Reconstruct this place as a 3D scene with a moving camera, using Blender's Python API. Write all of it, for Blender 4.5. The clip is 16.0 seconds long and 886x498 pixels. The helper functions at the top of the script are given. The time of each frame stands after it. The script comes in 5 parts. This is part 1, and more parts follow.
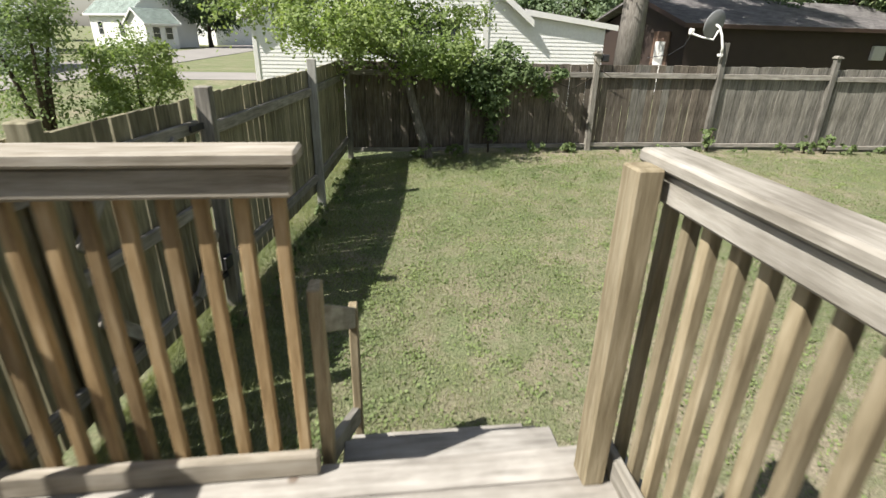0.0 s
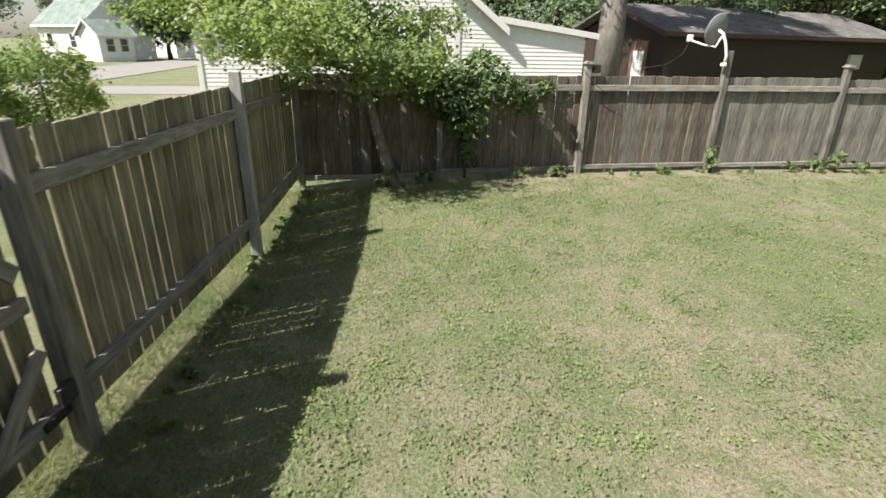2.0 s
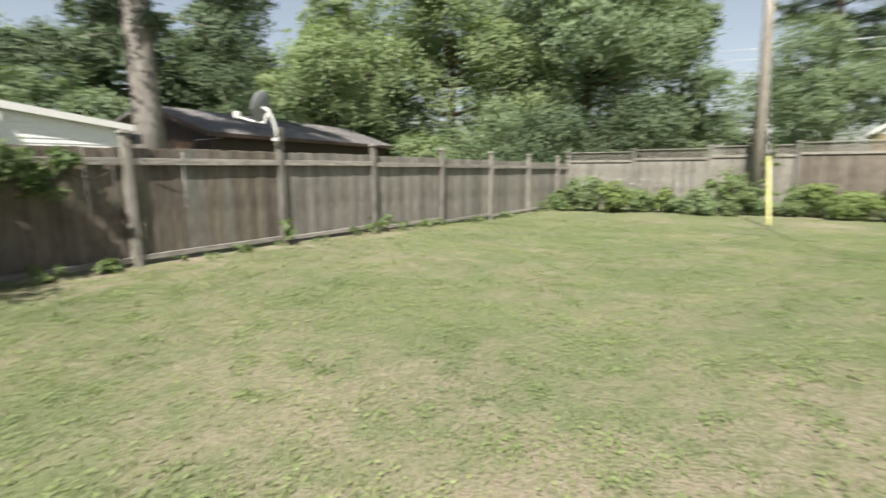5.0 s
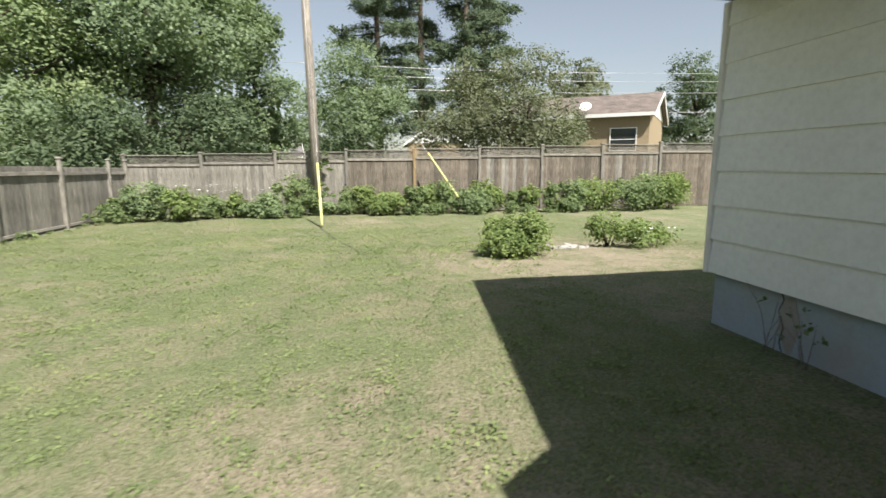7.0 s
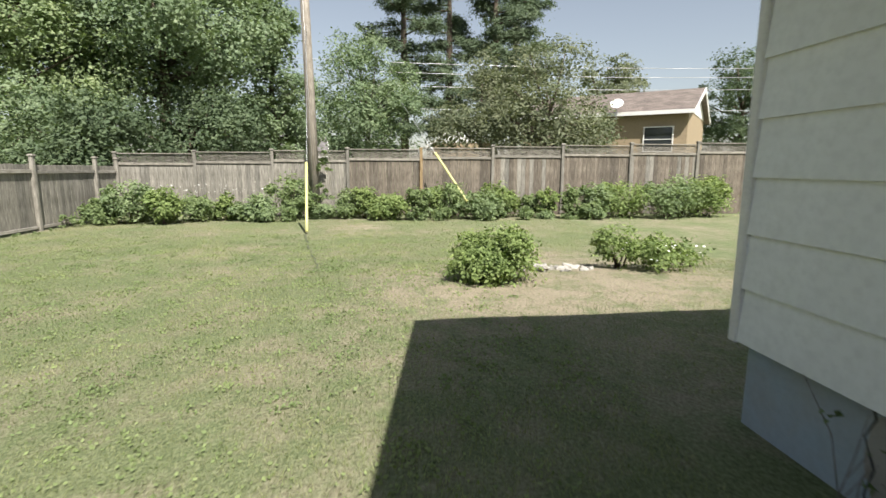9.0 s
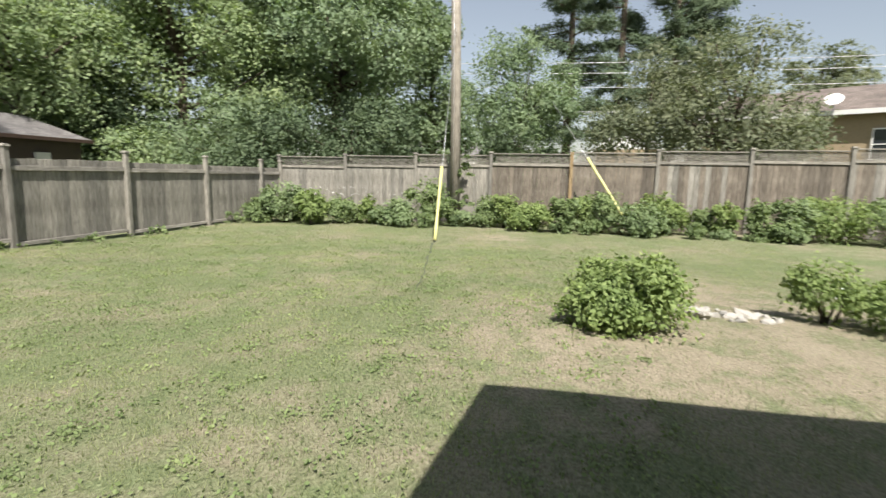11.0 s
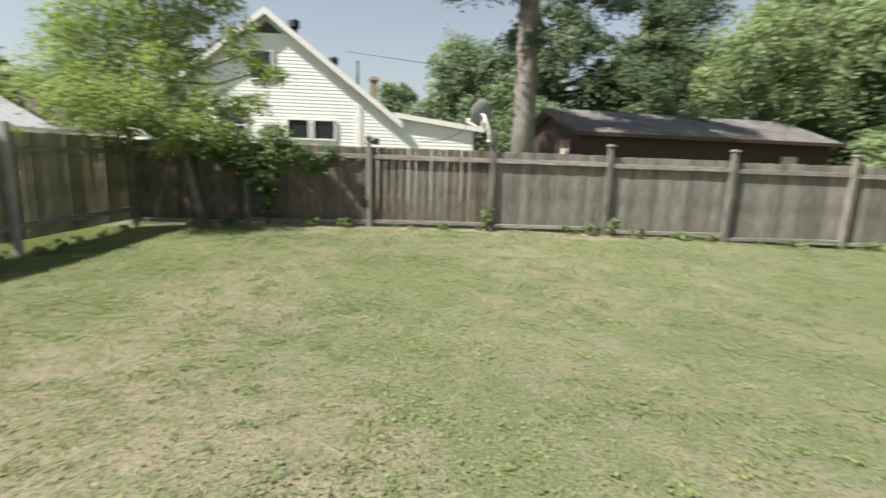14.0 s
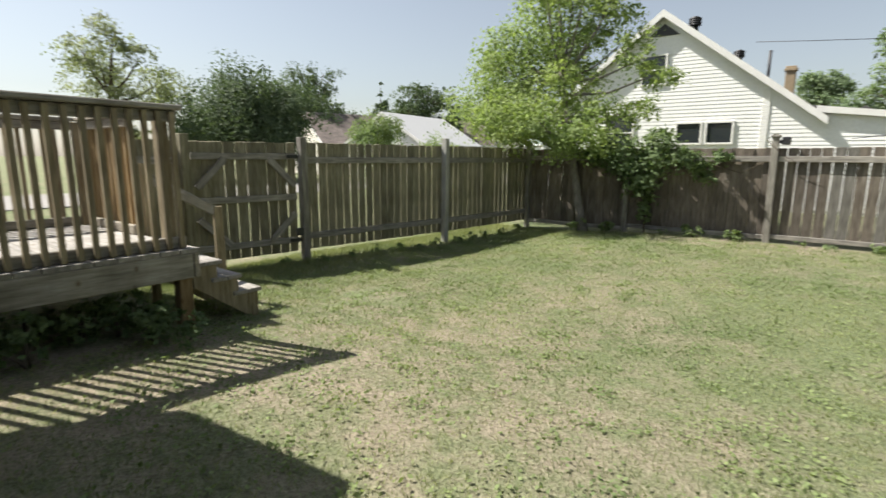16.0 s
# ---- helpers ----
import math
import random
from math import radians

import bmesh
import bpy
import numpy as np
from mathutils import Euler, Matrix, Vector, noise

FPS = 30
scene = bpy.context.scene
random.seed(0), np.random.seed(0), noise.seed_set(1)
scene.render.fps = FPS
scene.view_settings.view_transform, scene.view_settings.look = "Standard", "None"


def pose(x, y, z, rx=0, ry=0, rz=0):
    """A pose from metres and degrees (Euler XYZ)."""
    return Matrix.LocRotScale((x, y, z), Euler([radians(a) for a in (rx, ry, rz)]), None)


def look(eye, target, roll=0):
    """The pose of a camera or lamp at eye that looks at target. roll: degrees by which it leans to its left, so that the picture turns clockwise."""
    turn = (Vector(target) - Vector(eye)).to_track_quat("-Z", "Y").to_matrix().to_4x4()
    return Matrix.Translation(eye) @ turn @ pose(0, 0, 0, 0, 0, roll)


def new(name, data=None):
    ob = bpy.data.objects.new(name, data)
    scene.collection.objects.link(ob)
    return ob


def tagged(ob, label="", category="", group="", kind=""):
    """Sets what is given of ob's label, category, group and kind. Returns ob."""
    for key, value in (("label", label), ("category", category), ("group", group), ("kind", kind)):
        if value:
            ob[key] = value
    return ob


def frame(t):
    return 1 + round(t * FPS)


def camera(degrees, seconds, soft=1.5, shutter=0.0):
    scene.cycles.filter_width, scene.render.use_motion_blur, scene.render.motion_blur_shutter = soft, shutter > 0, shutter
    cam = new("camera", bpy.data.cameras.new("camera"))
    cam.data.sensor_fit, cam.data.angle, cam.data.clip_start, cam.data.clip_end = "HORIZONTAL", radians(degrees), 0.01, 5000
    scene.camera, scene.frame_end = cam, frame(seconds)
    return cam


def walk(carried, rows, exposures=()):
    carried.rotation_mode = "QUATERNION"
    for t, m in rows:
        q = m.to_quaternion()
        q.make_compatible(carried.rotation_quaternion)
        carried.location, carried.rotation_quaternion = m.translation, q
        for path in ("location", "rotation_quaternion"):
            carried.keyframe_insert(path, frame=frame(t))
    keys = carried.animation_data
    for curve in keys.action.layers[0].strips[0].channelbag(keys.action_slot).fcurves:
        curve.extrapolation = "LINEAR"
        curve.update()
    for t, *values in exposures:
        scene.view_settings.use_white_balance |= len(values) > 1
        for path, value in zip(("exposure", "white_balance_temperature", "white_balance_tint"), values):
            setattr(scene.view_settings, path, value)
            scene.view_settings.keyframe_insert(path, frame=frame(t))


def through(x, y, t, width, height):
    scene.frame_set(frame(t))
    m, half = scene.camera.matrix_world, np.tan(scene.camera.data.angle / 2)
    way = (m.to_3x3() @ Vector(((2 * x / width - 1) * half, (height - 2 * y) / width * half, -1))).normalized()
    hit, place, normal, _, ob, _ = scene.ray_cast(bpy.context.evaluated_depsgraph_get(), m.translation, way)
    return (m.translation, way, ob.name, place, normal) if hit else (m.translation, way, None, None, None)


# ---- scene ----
cam = camera(82.7, 16.0, soft=1.5, shutter=0.5)
PATH = [
    (0, (-0.087, 1.175, 2.082), (0.147, 2.997, 1.293), 1.3),
    (0.5, (0.018, 1.567, 2.073), (0.251, 3.391, 1.288), 1.1),
    (1, (0.062, 1.936, 2.062), (0.308, 3.762, 1.284), 1.2),
    (1.5, (0.121, 2.3, 2.041), (0.382, 4.128, 1.272), 1.1),
    (2, (0.142, 2.59, 2.023), (0.477, 4.413, 1.272), 1.1),
    (2.5, (0.191, 2.818, 1.927), (0.625, 4.645, 1.237), 0.7),
    (3, (0.238, 3.025, 1.772), (0.803, 4.846, 1.169), 0.7),
    (3.5, (0.269, 3.211, 1.629), (1.032, 4.986, 1.113), 0.7),
    (4, (0.407, 3.338, 1.496), (1.392, 5.025, 1.067), 0.1),
    (4.5, (0.498, 3.401, 1.398), (1.815, 4.865, 1.043), 0.1),
    (5, (0.566, 3.393, 1.353), (2.216, 4.479, 1.036), -0.2),
    (5.2, (0.599, 3.392, 1.372), (2.365, 4.281, 1.067), -0.0),
    (7.3, (1.328, 2.213, 1.522), (3.269, 1.86, 1.194), -0.0),
    (7.5, (1.422, 2.095, 1.525), (3.363, 1.74, 1.197), 0.1),
    (8, (1.702, 1.817, 1.535), (3.648, 1.489, 1.21), 0.3),
    (8.2, (1.878, 1.667, 1.533), (3.827, 1.362, 1.206), 0.2),
    (10.3, (3.525, 0.944, 1.493), (5.495, 1.114, 1.19), 0.9),
    (10.5, (3.619, 0.871, 1.506), (5.58, 1.115, 1.201), 0.9),
    (11, (3.931, 0.725, 1.486), (5.858, 1.168, 1.185), 1.2),
    (11.5, (4.204, 0.613, 1.479), (6.059, 1.297, 1.179), 1.6),
    (12, (4.44, 0.524, 1.478), (6.139, 1.534, 1.171), 1.6),
    (12.5, (4.589, 0.548, 1.478), (6.051, 1.875, 1.158), 2.0),
    (13, (4.619, 0.548, 1.519), (5.722, 2.183, 1.184), 2.0),
    (13.5, (4.634, 0.499, 1.53), (5.236, 2.374, 1.179), 1.9),
    (14, (4.568, 0.474, 1.525), (4.693, 2.436, 1.158), 2.0),
    (14.5, (4.659, 0.562, 1.533), (4.303, 2.493, 1.155), 1.5),
    (15, (4.644, 0.597, 1.509), (3.906, 2.417, 1.133), 0.9),
    (15.5, (4.611, 0.608, 1.492), (3.599, 2.292, 1.119), 0.5),
    (16, (4.557, 0.61, 1.448), (3.35, 2.164, 1.09), 0.3),
]
walk(cam, [(r[0], look(*r[1:])) for r in PATH], [(0.0, 0.94), (0.5, 0.96), (1.0, 1.0), (2.0, 1.05), (4.0, 1.08), (8.0, 1.05), (12.0, 1.04), (16.0, 1.08)])

# ---- light ----
SUN = Vector((-0.725, -0.285, 1.0)).normalized()      # towards the sun
world = bpy.data.worlds.new("sky")
scene.world = world
world.use_nodes = True
wn, wl = world.node_tree.nodes, world.node_tree.links
sky = wn.new("ShaderNodeTexSky")
sky.sky_type, sky.sun_disc = "NISHITA", False
sky.sun_elevation = math.asin(SUN.z)
sky.sun_rotation = math.atan2(SUN.x, SUN.y)
sky.air_density, sky.dust_density, sky.ozone_density = 1.2, 1.0, 1.4
haze = wn.new("ShaderNodeHueSaturation")        # a hazy summer sky
haze.inputs["Saturation"].default_value, haze.inputs["Value"].default_value = 0.56, 1.0
wl.new(sky.outputs[0], haze.inputs["Color"])
wl.new(haze.outputs[0], wn["Background"].inputs[0])
wn["Background"].inputs[1].default_value = 0.061
sun = new("sun", bpy.data.lights.new("sun", "SUN"))
sun.data.energy, sun.data.angle, sun.data.color = 5.0, radians(0.55), (1.0, 0.952, 0.88)
sun.matrix_world = look(SUN * 60, (0, 0, 0))

# ---- materials ----
def mat(name):
    m = bpy.data.materials.new(name)
    m.use_nodes = True
    t = m.node_tree
    return m, t, t.nodes["Principled BSDF"]


def node(t, kind, **values):
    n = t.nodes.new(kind)
    for k, v in values.items():
        n.inputs[k].default_value = v
    return n


def ramp(t, source, stops):
    r = t.nodes.new("ShaderNodeValToRGB")
    e = r.color_ramp.elements
    while len(e) < len(stops):
        e.new(0.5)
    for el, (p, c) in zip(e, stops):
        el.position, el.color = p, (*c, 1)
    t.links.new(source, r.inputs[0])
    return r.outputs[0]


def mapped(t, coord, scale):
    c = t.nodes.new("ShaderNodeTexCoord")
    m = t.nodes.new("ShaderNodeMapping")
    m.inputs["Scale"].default_value = scale
    t.links.new(c.outputs[coord], m.inputs[0])
    return m.outputs[0]


def noise_tex(t, vec, scale, detail=4.0, rough=0.6):
    n = node(t, "ShaderNodeTexNoise", Scale=scale, Detail=detail, Roughness=rough)
    t.links.new(vec, n.inputs["Vector"])
    return n.outputs["Fac"]


def blend(t, kind, fac, a, b):
    m = t.nodes.new("ShaderNodeMix")
    m.data_type, m.blend_type = "RGBA", kind
    for socket, v in ((m.inputs[0], fac), (m.inputs[6], a), (m.inputs[7], b)):
        if isinstance(v, (int, float)):
            socket.default_value = v
        elif isinstance(v, tuple):
            socket.default_value = (*v, 1)
        else:
            t.links.new(v, socket)
    return m.outputs[2]


def bump(t, b, height, strength, distance=0.01):
    n = node(t, "ShaderNodeBump", Strength=strength, Distance=distance)
    t.links.new(height, n.inputs["Height"])
    t.links.new(n.outputs[0], b.inputs["Normal"])


def wood(name, dark, mid, light, axis=2, rough=0.85, vary=0.35, stain=0.5, knots=False):
    """Weathered wood, its grain along one axis of the piece."""
    m, t, b = mat(name)
    sc = [22.0, 22.0, 22.0]
    sc[axis] = 2.2
    v = mapped(t, "Object", tuple(sc))
    off = t.nodes.new("ShaderNodeObjectInfo")
    add = t.nodes.new("ShaderNodeVectorMath")
    mul = node(t, "ShaderNodeMath")
    mul.operation = "MULTIPLY"
    mul.inputs[1].default_value = 91.7
    t.links.new(off.outputs["Random"], mul.inputs[0])
    t.links.new(v, add.inputs[0])
    t.links.new(mul.outputs[0], add.inputs[1])
    g = noise_tex(t, add.outputs[0], 1.6, 6.0, 0.65)
    col = ramp(t, g, [(0.28, dark), (0.5, mid), (0.72, light)])
    big = noise_tex(t, mapped(t, "Object", (2.2, 2.2, 1.1)), 2.0, 3.0)
    col = blend(t, "MULTIPLY", stain, col, ramp(t, big, [(0.3, (0.45, 0.43, 0.4)), (0.62, (1, 1, 1))]))
    lum = ramp(t, off.outputs["Random"], [(0, (1 - vary,) * 3), (0.5, (1, 0.99, 0.97)), (1, (1 + vary * 0.5, 1 + vary * 0.45, 1 + vary * 0.4))])
    col = blend(t, "MULTIPLY", 1.0, col, lum)
    if knots:
        k = t.nodes.new("ShaderNodeTexVoronoi")
        k.inputs["Scale"].default_value = 4.5
        t.links.new(mapped(t, "Object", (1, 1, 0.7)), k.inputs["Vector"])
        col = blend(t, "MULTIPLY", 0.7, col, ramp(t, k.outputs["Distance"], [(0.05, (0.4, 0.28, 0.2)), (0.1, (1, 1, 1))]))
    t.links.new(col, b.inputs["Base Color"])
    b.inputs["Roughness"].default_value = rough
    b.inputs["Specular IOR Level"].default_value = 0.25
    bump(t, b, g, 0.5, 0.004)
    return m


def leafy(name, dark, mid, light, through=0.35):
    """Leaves: a colour for each leaf, gloss, and light that passes."""
    m, t, b = mat(name)
    geo = t.nodes.new("ShaderNodeNewGeometry")
    col = ramp(t, geo.outputs["Random Per Island"], [(0.0, dark), (0.55, mid), (1.0, light)])
    big = noise_tex(t, mapped(t, "Object", (1, 1, 1)), 0.7, 2.0)
    col = blend(t, "MULTIPLY", 0.75, col, ramp(t, big, [(0.3, (0.62, 0.7, 0.6)), (0.68, (1.2, 1.15, 1.0))]))
    t.links.new(col, b.inputs["Base Color"])
    b.inputs["Roughness"].default_value = 0.62
    b.inputs["Specular IOR Level"].default_value = 0.18
    tr = t.nodes.new("ShaderNodeBsdfTranslucent")
    t.links.new(blend(t, "MULTIPLY", 1.0, col, (1.1, 1.2, 0.6)), tr.inputs[0])
    mix = t.nodes.new("ShaderNodeMixShader")
    mix.inputs[0].default_value = through
    t.links.new(b.outputs[0], mix.inputs[1])
    t.links.new(tr.outputs[0], mix.inputs[2])
    t.links.new(mix.outputs[0], t.nodes["Material Output"].inputs[0])
    return m


def rough_paint(name, base, dirt, rough=0.6, scale=3.0, amount=0.4, metal=0.0, relief=0.1):
    m, t, b = mat(name)
    v = mapped(t, "Object", (1, 1, 1))
    n1, n2 = noise_tex(t, v, scale, 5.0), noise_tex(t, v, scale * 14, 3.0)
    col = blend(t, "MIX", ramp(t, n1, [(0.4, (0, 0, 0)), (0.75, (amount,) * 3)]), base, dirt)
    col = blend(t, "MULTIPLY", 0.35, col, ramp(t, n2, [(0.3, (0.75,) * 3), (0.6, (1, 1, 1))]))
    t.links.new(col, b.inputs["Base Color"])
    b.inputs["Roughness"].default_value, b.inputs["Metallic"].default_value = rough, metal
    bump(t, b, n2, relief, 0.003)
    return m


def shingle(name, dark, light, row=0.14):
    m, t, b = mat(name)
    br = node(t, "ShaderNodeTexBrick", Scale=1.0)
    br.inputs["Brick Width"].default_value, br.inputs["Row Height"].default_value = 0.3, row
    br.inputs["Mortar Size"].default_value = 0.006
    br.inputs["Color1"].default_value, br.inputs["Color2"].default_value = (*dark, 1), (*light, 1)
    br.inputs["Mortar"].default_value = (dark[0] * 0.4, dark[1] * 0.4, dark[2] * 0.4, 1)
    v = mapped(t, "UV", (1, 1, 1))
    t.links.new(v, br.inputs["Vector"])
    n = noise_tex(t, v, 1.2, 5.0)
    col = blend(t, "MULTIPLY", 0.8, br.outputs["Color"], ramp(t, n, [(0.3, (0.55,) * 3), (0.7, (1.25,) * 3)]))
    t.links.new(col, b.inputs["Base Color"])
    b.inputs["Roughness"].default_value = 0.85
    bump(t, b, br.outputs["Fac"], -0.5, 0.01)
    return m


def lawn():
    m, t, b = mat("lawn")
    v = mapped(t, "Object", (1, 1, 1))
    big, mid, fine = noise_tex(t, v, 0.55, 4.0, 0.62), noise_tex(t, v, 3.2, 5.0, 0.7), noise_tex(t, v, 42.0, 4.0, 0.75)
    green = ramp(t, fine, [(0.25, (0.055, 0.073, 0.033)), (0.5, (0.148, 0.181, 0.086)), (0.78, (0.28, 0.308, 0.172))])
    dry = ramp(t, fine, [(0.25, (0.13, 0.105, 0.072)), (0.5, (0.285, 0.245, 0.178)), (0.8, (0.44, 0.39, 0.295))])
    add = node(t, "ShaderNodeMath")
    add.operation = "ADD"
    t.links.new(big, add.inputs[0])
    t.links.new(mid, add.inputs[1])
    half = node(t, "ShaderNodeMath")
    half.operation = "MULTIPLY"
    half.inputs[1].default_value = 0.5
    t.links.new(add.outputs[0], half.inputs[0])
    patch = ramp(t, half.outputs[0], [(0.45, (0.05,) * 3), (0.64, (0.85,) * 3)])
    # bare earth in spots of their own: beside the bushes and by the back fence
    at = t.nodes.new("ShaderNodeAttribute")
    at.attribute_name = "bare"
    soil = ramp(t, at.outputs["Fac"], [(0.0, (0, 0, 0)), (1.0, (1, 1, 1))])
    patch = blend(t, "ADD", 1.0, patch, blend(t, "MULTIPLY", 1.0, soil, ramp(t, mid, [(0.35, (0.3,) * 3), (0.55, (1, 1, 1))])))
    earth = ramp(t, fine, [(0.25, (0.17, 0.142, 0.1)), (0.5, (0.315, 0.275, 0.2)), (0.8, (0.44, 0.395, 0.31))])
    worn = blend(t, "MULTIPLY", 1.0, soil, ramp(t, mid, [(0.44, (0.0,) * 3), (0.64, (0.85,) * 3)]))
    t.links.new(blend(t, "MIX", worn, blend(t, "MIX", patch, green, dry), earth), b.inputs["Base Color"])
    b.inputs["Roughness"].default_value = 0.95
    b.inputs["Specular IOR Level"].default_value = 0.1
    bump(t, b, fine, 0.9, 0.03)
    return m


M_FENCE = wood("weathered_fence", (0.112, 0.105, 0.09), (0.229, 0.217, 0.19), (0.362, 0.346, 0.31), 2, vary=0.3)
M_FENCE_X = wood("weathered_rail", (0.155, 0.144, 0.125), (0.292, 0.274, 0.244), (0.43, 0.407, 0.362), 0, vary=0.2)
M_FENCE_Y = wood("weathered_rail_long", (0.136, 0.125, 0.11), (0.253, 0.238, 0.208), (0.39, 0.367, 0.323), 1, vary=0.2)
M_PALEPOST = wood("silver_grey_post", (0.24, 0.235, 0.215), (0.4, 0.395, 0.365), (0.53, 0.52, 0.485), 2, vary=0.1)
# brown boards, their colour also darkened for tree shade on the fences
M_BROWN = wood("brown_shaded_fence", (0.07, 0.06, 0.048), (0.155, 0.133, 0.108), (0.26, 0.232, 0.195), 2, vary=0.35)
M_LEFT = wood("olive_grey_fence", (0.12, 0.108, 0.068), (0.245, 0.226, 0.152), (0.385, 0.36, 0.262), 2, vary=0.25)
M_DECK_Z = wood("treated_pine_upright", (0.18, 0.12, 0.058), (0.33, 0.235, 0.125), (0.46, 0.36, 0.225), 2, 0.75, 0.3, 0.35, True)
M_DECK_X = wood("treated_pine_across", (0.19, 0.165, 0.125), (0.325, 0.295, 0.245), (0.44, 0.41, 0.36), 0, 0.75, 0.12, 0.4, True)
M_DECK_Y = wood("greyed_pine_rail", (0.175, 0.16, 0.132), (0.305, 0.287, 0.252), (0.415, 0.397, 0.36), 1, 0.8, 0.12, 0.6, True)
M_SIDE_Z = wood("greyed_pine_upright", (0.17, 0.135, 0.082), (0.305, 0.257, 0.168), (0.435, 0.38, 0.272), 2, 0.8, 0.25, 0.4, True)
M_TREAD = wood("greyed_tread", (0.2, 0.188, 0.17), (0.325, 0.308, 0.282), (0.43, 0.415, 0.385), 0, 0.8, 0.16, 0.5, True)
M_POLE = wood("grey_pole", (0.14, 0.122, 0.1), (0.245, 0.22, 0.185), (0.35, 0.32, 0.275), 2, 0.9, 0.1)
M_BARK = wood("bark", (0.105, 0.095, 0.08), (0.225, 0.208, 0.185), (0.35, 0.33, 0.3), 2, 0.95, 0.1, 0.3)
M_DARKBARK = wood("dark_bark", (0.03, 0.025, 0.02), (0.085, 0.068, 0.05), (0.15, 0.125, 0.1), 2, 0.95, 0.1, 0.3)
M_SIDING = rough_paint("aged_white_siding", (0.86, 0.87, 0.87), (0.66, 0.65, 0.62), 0.5, 1.6, 0.25)
M_CLEAN = rough_paint("white_vinyl_siding", (0.80, 0.80, 0.78), (0.66, 0.65, 0.62), 0.45, 1.2, 0.3)
M_CREAM = rough_paint("cream_siding", (0.72, 0.68, 0.6), (0.55, 0.52, 0.45), 0.5, 1.2, 0.3)
M_TRIM = rough_paint("white_trim", (0.78, 0.77, 0.74), (0.55, 0.53, 0.5), 0.45, 4.0, 0.3)
M_FOUND = rough_paint("blue_grey_foundation", (0.34, 0.41, 0.47), (0.36, 0.33, 0.29), 0.9, 2.2, 0.75, 0.0, 0.5)
M_BROWNWALL = rough_paint("dark_brown_boards", (0.045, 0.03, 0.024), (0.03, 0.02, 0.018), 0.7, 2.0, 0.6)
M_TANBRICK = rough_paint("tan_brick_face", (0.33, 0.258, 0.165), (0.25, 0.19, 0.12), 0.85, 9.0, 0.7)
M_REDBRICK = rough_paint("red_brown_brick", (0.19, 0.12, 0.085), (0.13, 0.08, 0.06), 0.85, 9.0, 0.7)
M_GREYROOF = shingle("grey_shingles", (0.11, 0.1, 0.1), (0.19, 0.18, 0.175))
M_BROWNROOF = shingle("brown_shingles", (0.13, 0.104, 0.09), (0.193, 0.16, 0.14))
M_GREENROOF = shingle("grey_green_shingles", (0.17, 0.215, 0.19), (0.24, 0.29, 0.26))
M_WHITEROOF = rough_paint("pale_metal_roof", (0.5, 0.5, 0.49), (0.45, 0.45, 0.45), 0.5, 1.0, 0.4)
M_BLACK = rough_paint("black_plastic", (0.025, 0.025, 0.027), (0.05, 0.05, 0.05), 0.5, 4.0, 0.3)
M_DISH = rough_paint("grey_dish_metal", (0.24, 0.245, 0.25), (0.17, 0.17, 0.168), 0.75, 5.0, 0.4)
M_STEEL = rough_paint("galvanised_steel", (0.5, 0.5, 0.5), (0.35, 0.34, 0.33), 0.4, 8.0, 0.5, 0.8)
M_YELLOW = rough_paint("yellow_plastic", (0.58, 0.56, 0.22), (0.55, 0.53, 0.3), 0.45, 3.0, 0.4)
M_ASPHALT = rough_paint("pale_asphalt", (0.26, 0.245, 0.225), (0.19, 0.18, 0.17), 0.95, 0.6, 0.6, 0.0, 0.4)
M_STONE = rough_paint("pale_rubble", (0.34, 0.325, 0.295), (0.2, 0.17, 0.13), 0.9, 5.0, 0.6, 0.0, 0.6)
M_PETAL = rough_paint("white_petal", (0.8, 0.8, 0.76), (0.7, 0.7, 0.6), 0.6, 5.0, 0.3)
M_LAWN = lawn()
M_ELDER = leafy("box_elder_leaf", (0.204, 0.264, 0.116), (0.275, 0.341, 0.152), (0.363, 0.429, 0.198), 0.45)
M_VINE = leafy("vine_leaf", (0.110, 0.155, 0.079), (0.146, 0.201, 0.101), (0.205, 0.263, 0.140), 0.35)
M_MAPLE = leafy("maple_leaf", (0.153, 0.207, 0.129), (0.197, 0.258, 0.163), (0.253, 0.311, 0.215), 0.35)
M_LIGHTTREE = leafy("light_tree_leaf", (0.194, 0.251, 0.146), (0.249, 0.314, 0.183), (0.314, 0.374, 0.224), 0.4)
M_DARKTREE = leafy("dark_tree_leaf", (0.077, 0.109, 0.067), (0.103, 0.141, 0.086), (0.135, 0.176, 0.109), 0.3)
M_OLIVE = leafy("olive_tree_leaf", (0.136, 0.153, 0.106), (0.174, 0.194, 0.132), (0.224, 0.242, 0.173), 0.35)
M_PALE = leafy("pale_tree_leaf", (0.2, 0.222, 0.165), (0.25, 0.272, 0.2), (0.31, 0.33, 0.25), 0.45)
M_PINE = leafy("pine_needles", (0.086, 0.118, 0.080), (0.114, 0.153, 0.102), (0.150, 0.192, 0.128), 0.2)
M_BUSH = leafy("bush_leaf", (0.172, 0.228, 0.096), (0.242, 0.308, 0.128), (0.33, 0.395, 0.174), 0.4)
M_WEED = leafy("weed_leaf", (0.155, 0.205, 0.105), (0.215, 0.275, 0.14), (0.29, 0.35, 0.185), 0.4)
M_GRASS = leafy("grass_blade", (0.186, 0.214, 0.113), (0.246, 0.272, 0.148), (0.330, 0.338, 0.208), 0.35)
M_CLOVER = leafy("clover_leaf", (0.18, 0.225, 0.105), (0.225, 0.28, 0.135), (0.28, 0.335, 0.17), 0.35)
